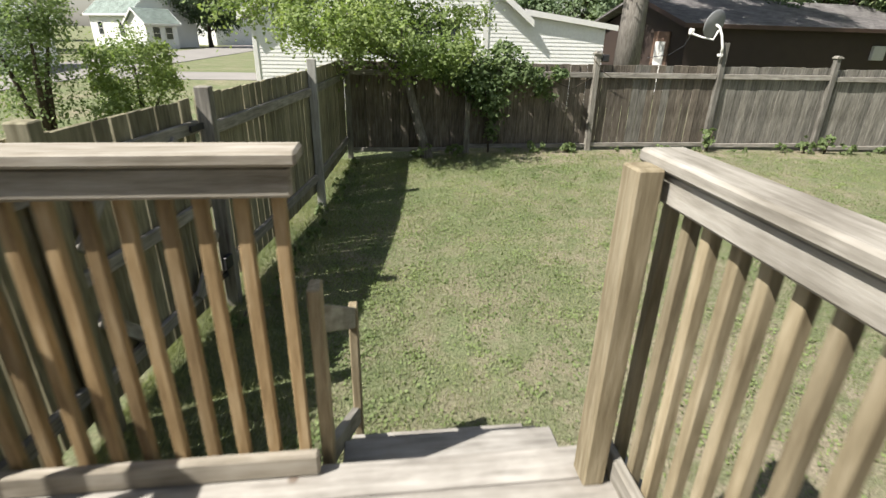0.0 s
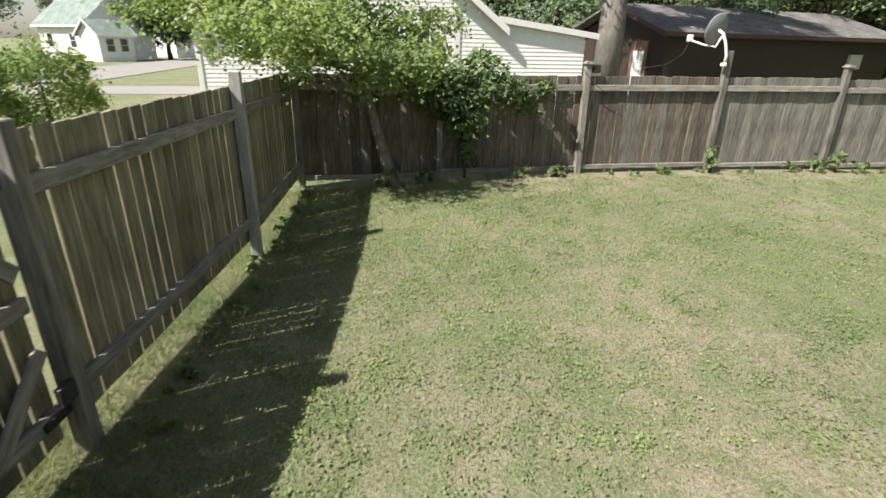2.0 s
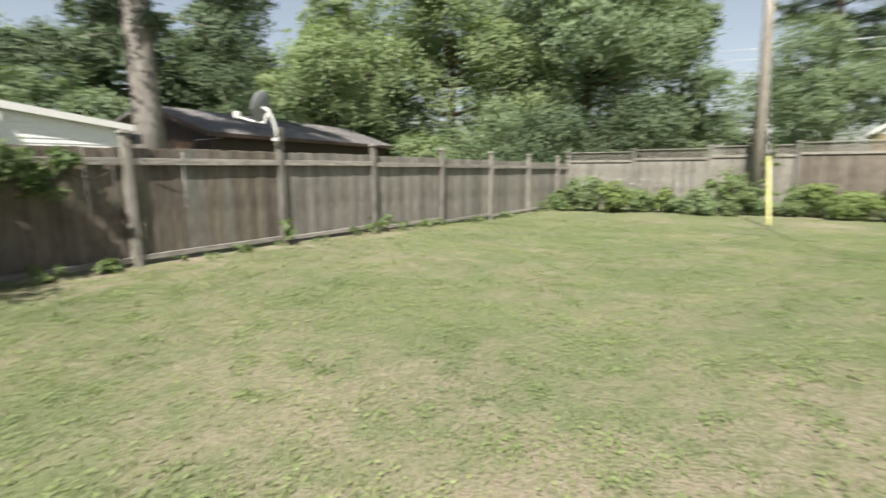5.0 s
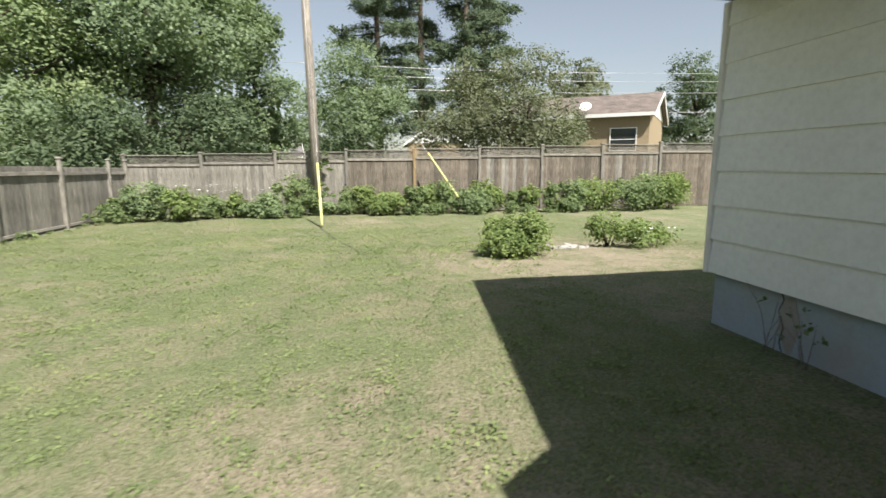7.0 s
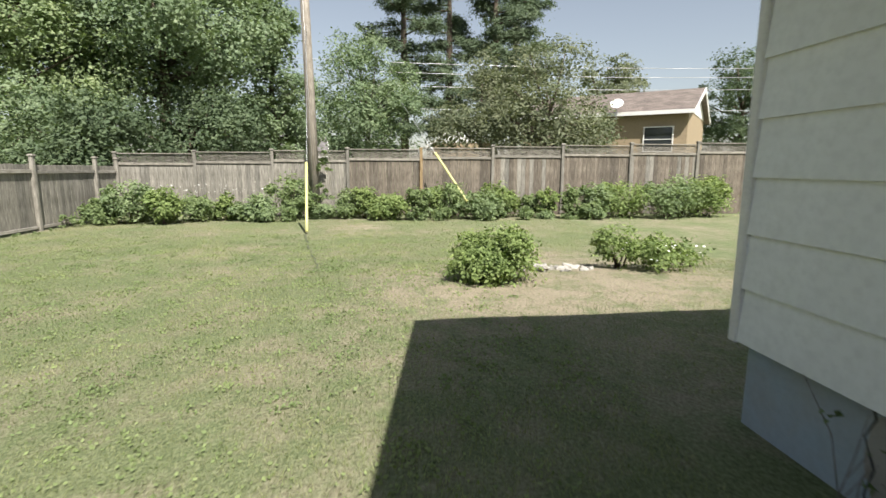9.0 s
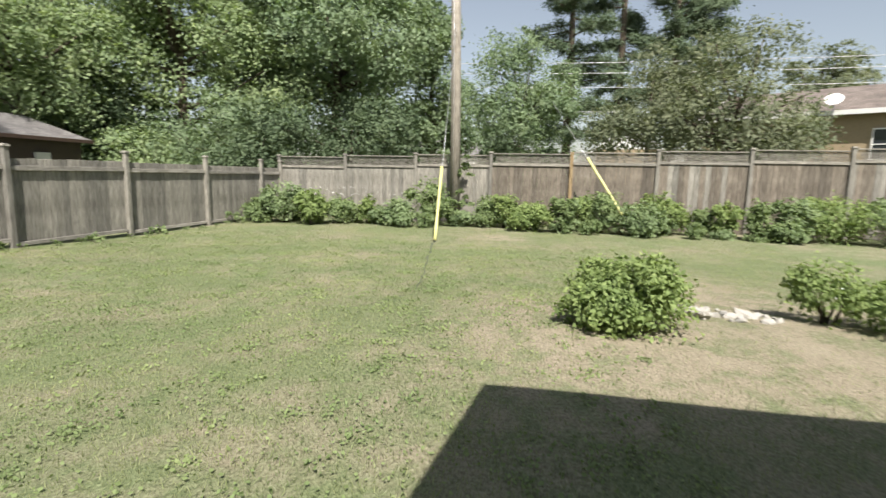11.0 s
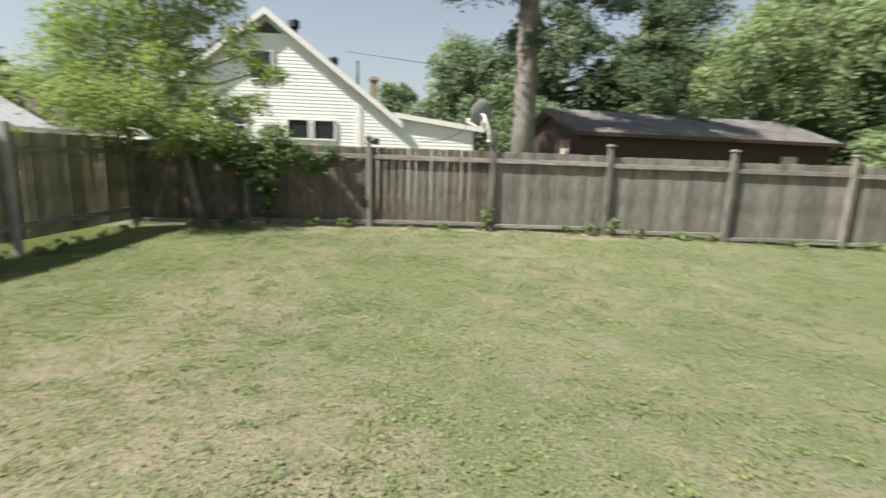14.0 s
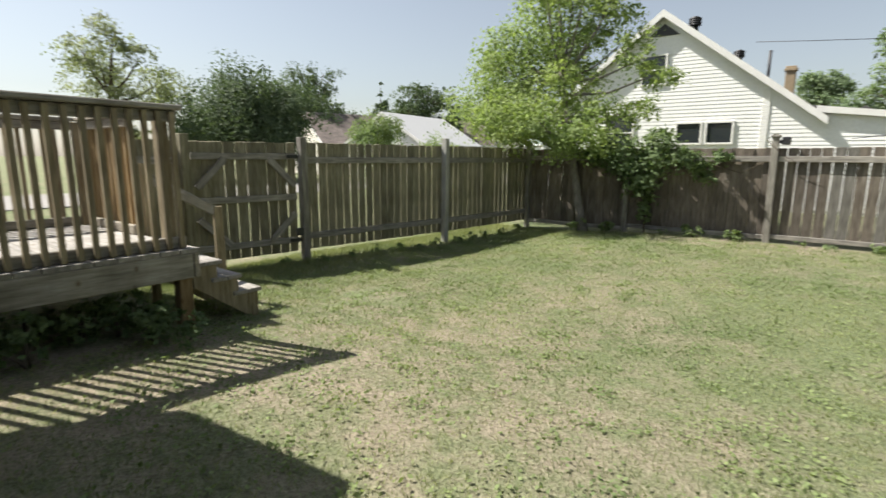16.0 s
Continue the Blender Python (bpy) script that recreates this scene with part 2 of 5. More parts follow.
M_DARKLINE = rough_paint("dark_turf_line", (0.075, 0.085, 0.045), (0.13, 0.14, 0.08), 0.95, 6.0, 0.6, 0.0, 0.5)

glass_m, glass_t, glass_b = mat("window_glass")
glass_b.inputs["Base Color"].default_value = (0.03, 0.035, 0.04, 1)
glass_b.inputs["Roughness"].default_value = 0.06
glass_b.inputs["Specular IOR Level"].default_value = 0.8


# ---- building blocks ----
def mesh_of(bm, name):
    me = bpy.data.meshes.new(name)
    bm.to_mesh(me)
    bm.free()
    return me


def part(name, data, material, parent, label="", loc=(0, 0, 0), rot=(0, 0, 0)):
    """One mesh under a thing (data: a bmesh or a shared mesh)."""
    if isinstance(data, bmesh.types.BMesh):
        data = mesh_of(data, name)
    if material and not data.materials:
        data.materials.append(material)
    ob = new(name, data)
    ob.location, ob.rotation_euler = loc, [radians(a) for a in rot]
    if parent:
        ob.parent = parent
    if label:
        tagged(ob, label)
    return ob


def thing(name, label, category, loc=(0, 0, 0), rz=0.0, group="", kind=""):
    ob = new(name)
    ob.location, ob.rotation_euler = loc, (0, 0, radians(rz))
    ob.empty_display_size = 0.1
    return tagged(ob, label, category, group, kind)


def box(bm, x0, x1, y0, y1, z0, z1, bevel=0.0):
    r = bmesh.ops.create_cube(bm, size=1.0)
    vs = r["verts"]
    for v in vs:
        v.co = Vector((x0 + (v.co.x + 0.5) * (x1 - x0), y0 + (v.co.y + 0.5) * (y1 - y0), z0 + (v.co.z + 0.5) * (z1 - z0)))
    if bevel:
        es = list({e for v in vs for e in v.link_edges})
        bmesh.ops.bevel(bm, geom=es, offset=bevel, segments=1, affect="EDGES")
    return bm


def block(x0, x1, y0, y1, z0, z1, bevel=0.004):
    return box(bmesh.new(), x0, x1, y0, y1, z0, z1, bevel)


def tube(bm, points, radii, sides=8, cap=True):
    """A tapered tube through points."""
    rings = []
    pts = [Vector(p) for p in points]
    for i, p in enumerate(pts):
        d = (pts[min(i + 1, len(pts) - 1)] - pts[max(i - 1, 0)]).normalized()
        a = d.cross(Vector((0.31, 0.95, 0.05))).normalized()
        if a.length < 0.1:
            a = Vector((1, 0, 0))
        b = d.cross(a)
        rings.append([bm.verts.new(p + (a * math.cos(k * math.tau / sides) + b * math.sin(k * math.tau / sides)) * radii[i]) for k in range(sides)])
    for r0, r1 in zip(rings, rings[1:]):
        for k in range(sides):
            bm.faces.new((r0[k], r0[(k + 1) % sides], r1[(k + 1) % sides], r1[k])).smooth = True
    if cap:
        bm.faces.new(list(reversed(rings[0])))
        bm.faces.new(rings[-1])
    return bm


def prism(bm, outline, axis, a, b):
    """An outline drawn out along an axis; outline in the other two axes."""
    def at(p, s):
        q = list(p)
        q.insert(axis, s)
        return Vector(q)
    lo, hi = [bm.verts.new(at(p, a)) for p in outline], [bm.verts.new(at(p, b)) for p in outline]
    n = len(outline)
    for k in range(n):
        bm.faces.new((lo[k], lo[(k + 1) % n], hi[(k + 1) % n], hi[k]))
    bm.faces.new(list(reversed(lo)))
    bm.faces.new(hi)
    bmesh.ops.recalc_face_normals(bm, faces=bm.faces[:])
    return bm


def leaf_mesh(name, centres, normals, size, rng, aspect=0.62, jitter=0.6, fold=0.18):
    """Many small folded leaves, each of two triangles, in one mesh."""
    n = len(centres)
    nrm = normals + rng.normal(0, jitter, (n, 3))
    nrm /= np.linalg.norm(nrm, axis=1, keepdims=True) + 1e-9
    ref = rng.normal(0, 1, (n, 3))
    u = np.cross(nrm, ref)
    u /= np.linalg.norm(u, axis=1, keepdims=True) + 1e-9
    v = np.cross(nrm, u)
    s = (size * rng.uniform(0.6, 1.35, n))[:, None]
    a, c = centres - u * s * 0.5, centres + u * s * 0.5
    b = centres + v * s * 0.5 * aspect - nrm * s * fold + u * s * 0.06
    d = centres - v * s * 0.5 * aspect - nrm * s * fold + u * s * 0.06
    verts = np.stack([a, b, c, d], 1).reshape(-1, 3)
    me = bpy.data.meshes.new(name)
    me.vertices.add(4 * n)
    me.vertices.foreach_set("co", verts.astype(np.float32).ravel())
    me.loops.add(6 * n)
    base = (np.arange(n) * 4)[:, None]
    me.loops.foreach_set("vertex_index", (base + np.array([0, 1, 2, 0, 2, 3])[None, :]).astype(np.int32).ravel())
    me.polygons.add(2 * n)
    me.polygons.foreach_set("loop_start", (np.arange(2 * n) * 3).astype(np.int32))
    me.update(calc_edges=True)
    me.validate()
    return me


def lobes_cloud(lobes, n, rng, shell=0.55, up=0.35, per=48, loose=0.3):
    """Leaf places in a crown of lobes (x, y, z, radius, height ratio): flat drooping sprays of leaves with gaps between them."""
    w = np.array([l[3] ** 2 for l in lobes])
    m = max(n // per, 6)
    T = np.array(lobes)[rng.choice(len(lobes), m, p=w / w.sum())]
    d = rng.normal(0, 1, (m, 3))
    d /= np.linalg.norm(d, axis=1, keepdims=True)
    r = (shell + (1 - shell) * rng.random(m) ** 0.5) * rng.uniform(0.75, 1.22, m)
    centre = T[:, :3] + d * (T[:, 3] * r)[:, None] * np.stack([np.ones(m), np.ones(m), T[:, 4]], 1)
    nrm = d * (0.75 - up) + np.array([0, 0, 0.25 + up]) + rng.normal(0, 0.2, (m, 3))
    nrm /= np.linalg.norm(nrm, axis=1, keepdims=True)
    a = np.cross(nrm, rng.normal(0, 1, (m, 3)))
    a /= np.linalg.norm(a, axis=1, keepdims=True)
    c = np.cross(nrm, a)
    size = T[:, 3] * loose * rng.uniform(0.6, 1.4, m)
    k = rng.integers(0, m, n)
    p, q, h = rng.normal(0, 0.56, n), rng.normal(0, 0.46, n), rng.normal(0, 0.26, n)
    pos = centre[k] + (a[k] * p[:, None] + c[k] * q[:, None] + nrm[k] * h[:, None]) * size[k][:, None]
    pos[:, 2] -= size[k] * 0.22 * (p * p + q * q)
    return pos, nrm[k] + d[k] * 0.25


def crown(name, lobes, n, size, material, parent, seed, shell=0.55, up=0.35, aspect=0.62, label="", per=48, loose=0.3):
    rng = np.random.default_rng(seed)
    c, nn = lobes_cloud(lobes, n, rng, shell, up, per, loose)
    return part(name, leaf_mesh(name, c, nn, size, rng, aspect), material, parent, label)


def ground_z(x, y):
    def sm(a, b, v):
        k = min(max((v - a) / (b - a), 0), 1)
        return k * k * (3 - 2 * k)
    lift = 0.12 * sm(4, 9.5, y) * sm(-0.4, 2.5, x) * (1 - sm(5, 12.5, x))
    bank = 0.17 * (1 - sm(0.9, 4.2, y)) * (1 - sm(8.3, 11.0, x))        # the lawn rises to the house
    dip = 0.08 * sm(2.5, 5.0, y) * (1 - sm(6.0, 9.3, y)) * (1 - sm(10, 13, x)) * sm(-0.9, 0.3, x)
    return lift + bank - dip - 0.11 * sm(9.5, 14, x) * (1 - sm(30, 40, x)) - 0.06 * sm(0.4, -0.9, x) * sm(5, 8, y) * (1 - sm(9, 10, y))


# ---- ground ----
BARE = ((8.2, -1.3, 1.1, 1.0), (7.75, 0.1, 0.6, 0.9), (7.4, 0.9, 1.2, 0.35), (10.2, -1.3, 1.3, 0.8), (1.9, 2.4, 0.8, 0.6), (1.5, 3.4, 1.2, 0.3), (8.7, 0.75, 0.8, 0.6),
        (4.4, 9.9, 0.55, 0.9), (6.0, 9.85, 0.6, 0.9), (8.0, 9.85, 0.6, 0.7), (2.9, 9.7, 0.6, 0.7), (16.4, 2.1, 0.7, 0.8), (-0.8, 5.6, 0.5, 0.5), (3.2, 2.4, 1.3, 0.35), (2.2, 5.0, 1.8, 0.2), (1.1, 0.9, 0.9, 0.8))


def bare_at(x, y):
    """How bare the earth is, from worn spots (x, y, radius, amount)."""
    return min(1.0, sum(s * math.exp(-((x - a) ** 2 + (y - b) ** 2) / (r * r)) for a, b, r, s in BARE))


def make_ground():
    """One sheet to the horizon: fine over the yard, coarse beyond."""
    xs = [-900, -300, -120, -60, -30, -16, -8, -4] + [round(-2 + 0.4 * i, 2) for i in range(58)] + [24, 30, 45, 80, 160, 400, 900]
    ys = [-900, -300, -120, -60, -30, -15, -8, -4] + [round(-2 + 0.4 * i, 2) for i in range(33)] + [13, 16, 20, 26, 40, 70, 120, 300, 900]
    verts = [(x, y, ground_z(x, y) + (0.012 * noise.noise((x * 0.9, y * 0.9, 0)) if -2 < x < 21 and -2 < y < 11 else 0)) for y in ys for x in xs]
    nx = len(xs)
    faces = [(j * nx + i, j * nx + i + 1, (j + 1) * nx + i + 1, (j + 1) * nx + i) for j in range(len(ys) - 1) for i in range(nx - 1)]
    me = bpy.data.meshes.new("ground")
    me.from_pydata(verts, [], faces)
    bare = me.attributes.new("bare", "FLOAT", "POINT")
    for k, (x, y, z) in enumerate(verts):
        bare.data[k].value = bare_at(x, y)
    me.polygons.foreach_set("use_smooth", [True] * len(me.polygons))
    me.materials.append(M_LAWN)
    return tagged(new("ground", me), "patchy green lawn with dry tan spots", "ground", kind="structure")


make_ground()
road = part("road", block(-18.5, -12.5, -120, 140, -0.3, 0.035, 0.0), M_ASPHALT, None)
tagged(road, "pale worn asphalt street beyond the fence", "road", kind="structure")
drive = part("pavement", block(-12.5, -4.6, 25, 29, -0.3, 0.03, 0.0), M_ASPHALT, None)
tagged(drive, "pale asphalt driveway beside the white house", "driveway", kind="structure")


# ---- fences ----
def board_mesh(name, w, t, h, seed, notch=0.0):
    """A fence board standing on its foot, with a slightly uneven top and eased edges."""
    rnd = random.Random(seed)
    bm = bmesh.new()
    box(bm, -w / 2, w / 2, -t / 2, t / 2, 0, h, 0.003)
    for v in bm.verts:
        if v.co.z > h - 0.02:
            v.co.z += rnd.uniform(-0.004, 0.004) + notch * v.co.x
    return mesh_of(bm, name)


def post_parts(fence, x, y, z0, z1, material, cap=True, w=0.09, lean=(0, 0)):
    p = part("post", block(-w / 2, w / 2, -w / 2, w / 2, 0, z1 - z0, 0.006), material, fence, loc=(x, y, z0), rot=(lean[0], lean[1], 0))
    if cap:
        bm = block(-w * 0.72, w * 0.72, -w * 0.72, w * 0.72, 0, 0.025, 0.004)
        prism(bm, [(-w * 0.6, 0.025), (w * 0.6, 0.025), (w * 0.28, 0.05), (-w * 0.28, 0.05)], 1, -w * 0.6, w * 0.6)
        c = part("cap", bm, material, p)
        c.location = (0, 0, z1 - z0)
    return p


def back_fence():
    f = thing("wooden_fence", "grey weathered board fence with capped posts behind the lawn", "fence")
    rnd = random.Random(3)
    posts = (-0.62, 1.45, 3.74, 6.08, 8.39, 10.87, 13.4, 16.03, 18.62, 19.8)
    y = 10.25
    for k, x in enumerate(posts):
        tall = 2.02 if k == 3 else 1.79
        post_parts(f, x, y - 0.05, ground_z(x, y) - 0.1, tall - (0.012 * max(0, k - 4)), M_FENCE, k not in (0, 3), 0.095, (rnd.uniform(-0.6, 0.6), rnd.uniform(-0.7, 0.7)))
    for k, (a, b) in enumerate(zip(posts, posts[1:])):
        z = (ground_z(a, y) + ground_z(b, y)) / 2
        top = 1.62 - 0.022 * max(0, k - 3)
        part("rail", block(-(b - a) / 2 + 0.05, (b - a) / 2 - 0.05, -0.02, 0.02, -0.045, 0.045), M_FENCE_X, f, loc=((a + b) / 2, y - 0.045, top - 0.17))
        part("rail", block(-(b - a) / 2 + 0.05, (b - a) / 2 - 0.05, -0.02, 0.02, -0.035, 0.035), M_FENCE_X, f, loc=((a + b) / 2, y - 0.045, z + 0.1))
        n = round((b - a) / 0.148)
        pitch = (b - a) / n
        gap = (-0.006, -0.004, 0.010)[k] if k <= 2 else 0.002
        kinds = [board_mesh("board", pitch - gap, 0.018, top - z - 0.06, 50 + k * 4 + j) for j in range(3)]
        for i in range(n):
            # bays by the box elder get the dark brown that holds its shade
            part("board", kinds[rnd.randrange(3)], M_BROWN if k < 2 or (k == 2 and rnd.random() < 0.35) else M_FENCE, f,
                 loc=(a + pitch * (i + 0.5), y + rnd.uniform(-0.004, 0.004) + (0.024 * (i % 2) if k < 2 else 0), z + 0.06 + rnd.uniform(-0.008, 0.008)), rot=(0, rnd.uniform(-0.25, 0.25), rnd.uniform(-1, 1)))
    return f


LEFT = ((-1.7, 2.75), (-1.58, 3.5), (-1.31, 4.98), (-0.875, 7.65), (-0.62, 10.2))      # posts of the side fence


def run(a, b):
    """Along the side fence: length, heading in degrees, and a point s metres on, o metres to the far side."""
    d = Vector((b[0] - a[0], b[1] - a[1]))
    u = d.normalized()
    return d.length, math.degrees(math.atan2(u.y, u.x)), lambda s, o: (a[0] + u.x * s - u.y * o, a[1] + u.y * s + u.x * o)


def left_fence():
    f = thing("wooden_fence", "olive-grey picket fence with gaps between its boards", "fence")
    rnd = random.Random(5)
    for k, (x, yy) in enumerate(LEFT[:-1]):
        post_parts(f, x, yy, ground_z(x, yy) - 0.1, 1.71 if k in (1, 2) else (1.72 if k == 0 else 1.77), (M_LEFT, M_LEFT, M_FENCE, M_PALEPOST)[k], False, 0.1, (rnd.uniform(-0.4, 0.4), rnd.uniform(-0.6, 0.6)))
    for k in (0, 2, 3):
        n_len, th, at = run(LEFT[k], LEFT[k + 1])
        for h in (1.40, 0.34):
            part("rail", block(-n_len / 2 + 0.05, n_len / 2 - 0.05, -0.02, 0.02, -0.045, 0.045), M_FENCE_X, f, loc=(*at(n_len / 2, 0.03), h), rot=(0, 0, th))
        n = round(n_len / 0.138)
        pitch = n_len / n
        kinds = [board_mesh("board", pitch - (0.003, 0.009, 0.019)[j], 0.018, 1.5, 90 + k * 4 + j, 0.03) for j in range(3)]
        for i in range(n):
            part("board", kinds[rnd.randrange(3)], M_LEFT, f, loc=(*at(pitch * (i + 0.5), 0.062), 0.14 + rnd.uniform(-0.004, 0.004)), rot=(0, rnd.uniform(-0.4, 0.4), th + rnd.uniform(-0.8, 0.8)))
    return f


def gate():
    g = thing("fence_gate", "closed picket gate with diagonal braces and black latch", "gate")
    rnd = random.Random(8)
    n_len, th, at = run(LEFT[1], LEFT[2])
    a, b = 0.07, n_len - 0.07
    n = 10
    pitch = (b - a) / n
    kinds = [board_mesh("board", pitch - (0.003, 0.009, 0.019)[j], 0.018, 1.5, 130 + j, 0.03) for j in range(3)]
    for i in range(n):
        part("board", kinds[rnd.randrange(3)], M_LEFT, g, loc=(*at(a + pitch * (i + 0.5), 0.062), 0.13 + rnd.uniform(-0.005, 0.005)), rot=(0, rnd.uniform(-0.4, 0.4), th + rnd.uniform(-1.5, 1.5)))
    for h in (1.45, 0.9, 0.3):
        part("rail", block((a - b) / 2 + 0.01, (b - a) / 2 - 0.01, -0.018, 0.018, -0.04, 0.04), M_FENCE_X, g, loc=(*at((a + b) / 2, 0.03), h), rot=(0, 0, th))
    for p, q in (((a + 0.05, 1.06), (a + 0.4, 1.42)), ((b - 0.05, 1.06), (b - 0.4, 1.42)), ((b - 0.05, 0.68), (b - 0.42, 0.32)), ((a + 0.05, 0.68), (a + 0.42, 0.32))):
        d = math.hypot(q[0] - p[0], q[1] - p[1])
        o = part("brace", block(-d / 2, d / 2, -0.012, 0.012, -0.04, 0.04), M_FENCE_X, g, loc=(*at((p[0] + q[0]) / 2, -0.004), (p[1] + q[1]) / 2))
        o.rotation_euler = (Matrix.Rotation(radians(th), 3, "Z") @ Matrix.Rotation(-math.atan2(q[1] - p[1], q[0] - p[0]), 3, "Y")).to_euler()
    for h in (1.45, 0.3):
        part("hinge", block(-0.15, 0.03, -0.008, 0.008, -0.022, 0.022, 0.002), M_BLACK, g, "black steel hinge", (*at(b, 0.0), h), (0, 0, th))
    part("latch", block(-0.05, 0.05, -0.02, 0.02, -0.05, 0.05, 0.004), M_BLACK, g, "black latch box", (*at(b - 0.02, -0.04), 0.42), (0, 0, th))
    return g


def rear_fence():
    f = thing("lattice_top_fence", "tall grey-brown board fence with lattice band and cap rail", "fence")
    rnd = random.Random(11)
    x = 19.9
    ys = [10.25 - 2.45 * k for k in range(11)]
    for k, yy in enumerate(ys):
        post_parts(f, x - 0.05, yy, -0.25, 1.93 + 0.06 * k, M_DECK_Z if k == 4 else M_FENCE, k != 4, 0.1)
    lat = bmesh.new()
    s = 0.075
    for i in range(40):
        for sign in (-1, 1):
            c = -1.2 + i * s * 0.83 - 0.3
            pts = []
            for w in (-0.014, 0.014):
                for zz in (0.0, 0.27):
                    pts.append((min(max(c + w + (zz if sign > 0 else 0.27 - zz), -1.19), 1.19), zz))
            if abs(pts[0][0] - pts[1][0]) < 0.02:
                continue
            o = 0.004 * sign
            vs = [lat.verts.new((o, p[0], p[1])) for p in (pts[0], pts[2], pts[3], pts[1])]
            lat.faces.new(vs)
    bmesh.ops.solidify(lat, geom=lat.faces[:], thickness=0.006)
    lattice = mesh_of(lat, "lattice")
    lattice.materials.append(M_FENCE_Y)
    for k, (b, a) in enumerate(zip(ys, ys[1:])):
        top = 1.9 + 0.06 * k
        mid = (a + b) / 2
        part("cap_rail", block(-0.06, 0.06, -1.225, 1.225, 0, 0.03), M_FENCE_Y, f, loc=(x, mid, top))
        part("rail", block(-0.02, 0.02, -1.17, 1.17, -0.04, 0.04), M_FENCE_Y, f, loc=(x - 0.05, mid, top - 0.31))
        part("lattice", lattice, None, f, loc=(x - 0.01, mid, top - 0.275))
        n = 17
        pitch = 2.45 / n
        kinds = [board_mesh("board", pitch - 0.005, 0.018, top - 0.25 + 0.05, 170 + 3 * k + j) for j in range(3)]
        # browner right-hand bays, with the apple tree's shade in the colour too
        stain = M_BROWN if k >= 3 else M_FENCE
        for i in range(n):
            part("board", kinds[rnd.randrange(3)], stain if rnd.random() < 0.8 else M_FENCE, f, loc=(x - 0.02, a + pitch * (i + 0.5), -0.1 + rnd.uniform(-0.005, 0.005)), rot=(0, 0, 90 + rnd.uniform(-1, 1)))
    return f


back_fence()
left_fence()
gate()
rear_fence()


# ---- deck ----
DZ = 0.755
def deck():
    d = thing("deck", "raised treated-pine deck with baluster railings", "deck")
    x0, x1, y0, y1 = -1.5, 0.73, -0.48, 2.47
    n = 21
    w = (y1 - y0) / n
    for i in range(n):
        part("plank", block(x0, x1, -w / 2 + 0.003, w / 2 - 0.003, -0.036, 0, 0.004), M_TREAD, d, loc=(0, y0 + w * (i + 0.5), DZ))
    for yy in (y0 + 0.03, y1 - 0.02):
        part("joist", block(x0, x1, -0.02, 0.02, -0.19, 0, 0.004), M_DECK_X, d, loc=(0, yy, DZ - 0.038))
    for xx in (x0 + 0.02, -0.4, x1 - 0.02):
        part("joist", block(-0.02, 0.02, y0 + 0.06, y1 - 0.05, -0.19, 0, 0.004), M_DECK_Y, d, loc=(xx, 0, DZ - 0.038))
    for xx, yy in ((x1 - 0.09, y1 - 0.1), (x0 + 0.1, y1 - 0.1), (x1 - 0.09, y0 + 0.3), (x0 + 0.1, y0 + 0.3)):
        part("support_post", block(-0.05, 0.05, -0.05, 0.05, -0.05, DZ - 0.23, 0.006), M_DECK_Z, d, loc=(xx, yy, 0))
    return d


def baluster_mesh(h):
    bm = block(-0.0175, 0.0175, -0.0175, 0.0175, 0, h, 0.003)
    return mesh_of(bm, "baluster")


def railing(label, ax, a, b, c, posts, inside, upright=None):
    """A railing along axis ax from a to b at the cross place c; inside: the side of the lower boards."""
    r = thing("deck_railing", label, "railing", group="deck railings")
    top = 1.815
    m_long = M_DECK_X if ax == 0 else M_DECK_Y
    def long_box(name, u0, u1, v0, v1, z0, z1):
        bm = block(u0, u1, v0, v1, z0, z1, 0.008) if ax == 0 else block(v0, v1, u0, u1, z0, z1, 0.008)
        return part(name, bm, m_long, r)
    long_box("cap_rail", a - 0.02, b + 0.02, c - 0.063, c + 0.063, top - 0.038, top)
    long_box("top_rail", a, b, c + inside * 0.022 - 0.019, c + inside * 0.022 + 0.019, top - 0.122, top - 0.04)
    long_box("bottom_rail", a, b, c + inside * 0.022 - 0.019, c + inside * 0.022 + 0.019, DZ + 0.002, DZ + 0.088)
    n = round((b - a) / 0.094)
    me = baluster_mesh(top - 0.045 - DZ - 0.01)
    rnd = random.Random(int(a * 10) + ax)
    for i in range(n):
        u = a + (b - a) * (i + 0.5) / n
        v = c - inside * 0.018
        part("baluster", me, upright or M_DECK_Z, r, loc=(u, v, DZ + 0.004) if ax == 0 else (v, u, DZ + 0.004), rot=(rnd.uniform(-0.3, 0.3), rnd.uniform(-0.3, 0.3), 0))
    for u, v, z1 in posts:
        part("post", block(-0.036, 0.036, -0.044, 0.044, 0, z1 - DZ, 0.006), M_SIDE_Z, r, loc=(u, v, DZ))
    return r


deck()
railing("pine railing with square balusters at the deck front", 0, -1.45, -0.31, 2.458, [(-1.43, 2.41, 1.77)], -1)
railing("pine railing with greyed cap along the deck side", 1, -0.4, 2.42, 0.66, [(0.56, 2.335, 1.79), (0.56, -0.36, 1.77)], -1, M_SIDE_Z)
railing("pine railing along the far side of the deck", 1, -0.4, 2.38, -1.5, [(-1.45, -0.36, 1.77)], 1, M_SIDE_Z)


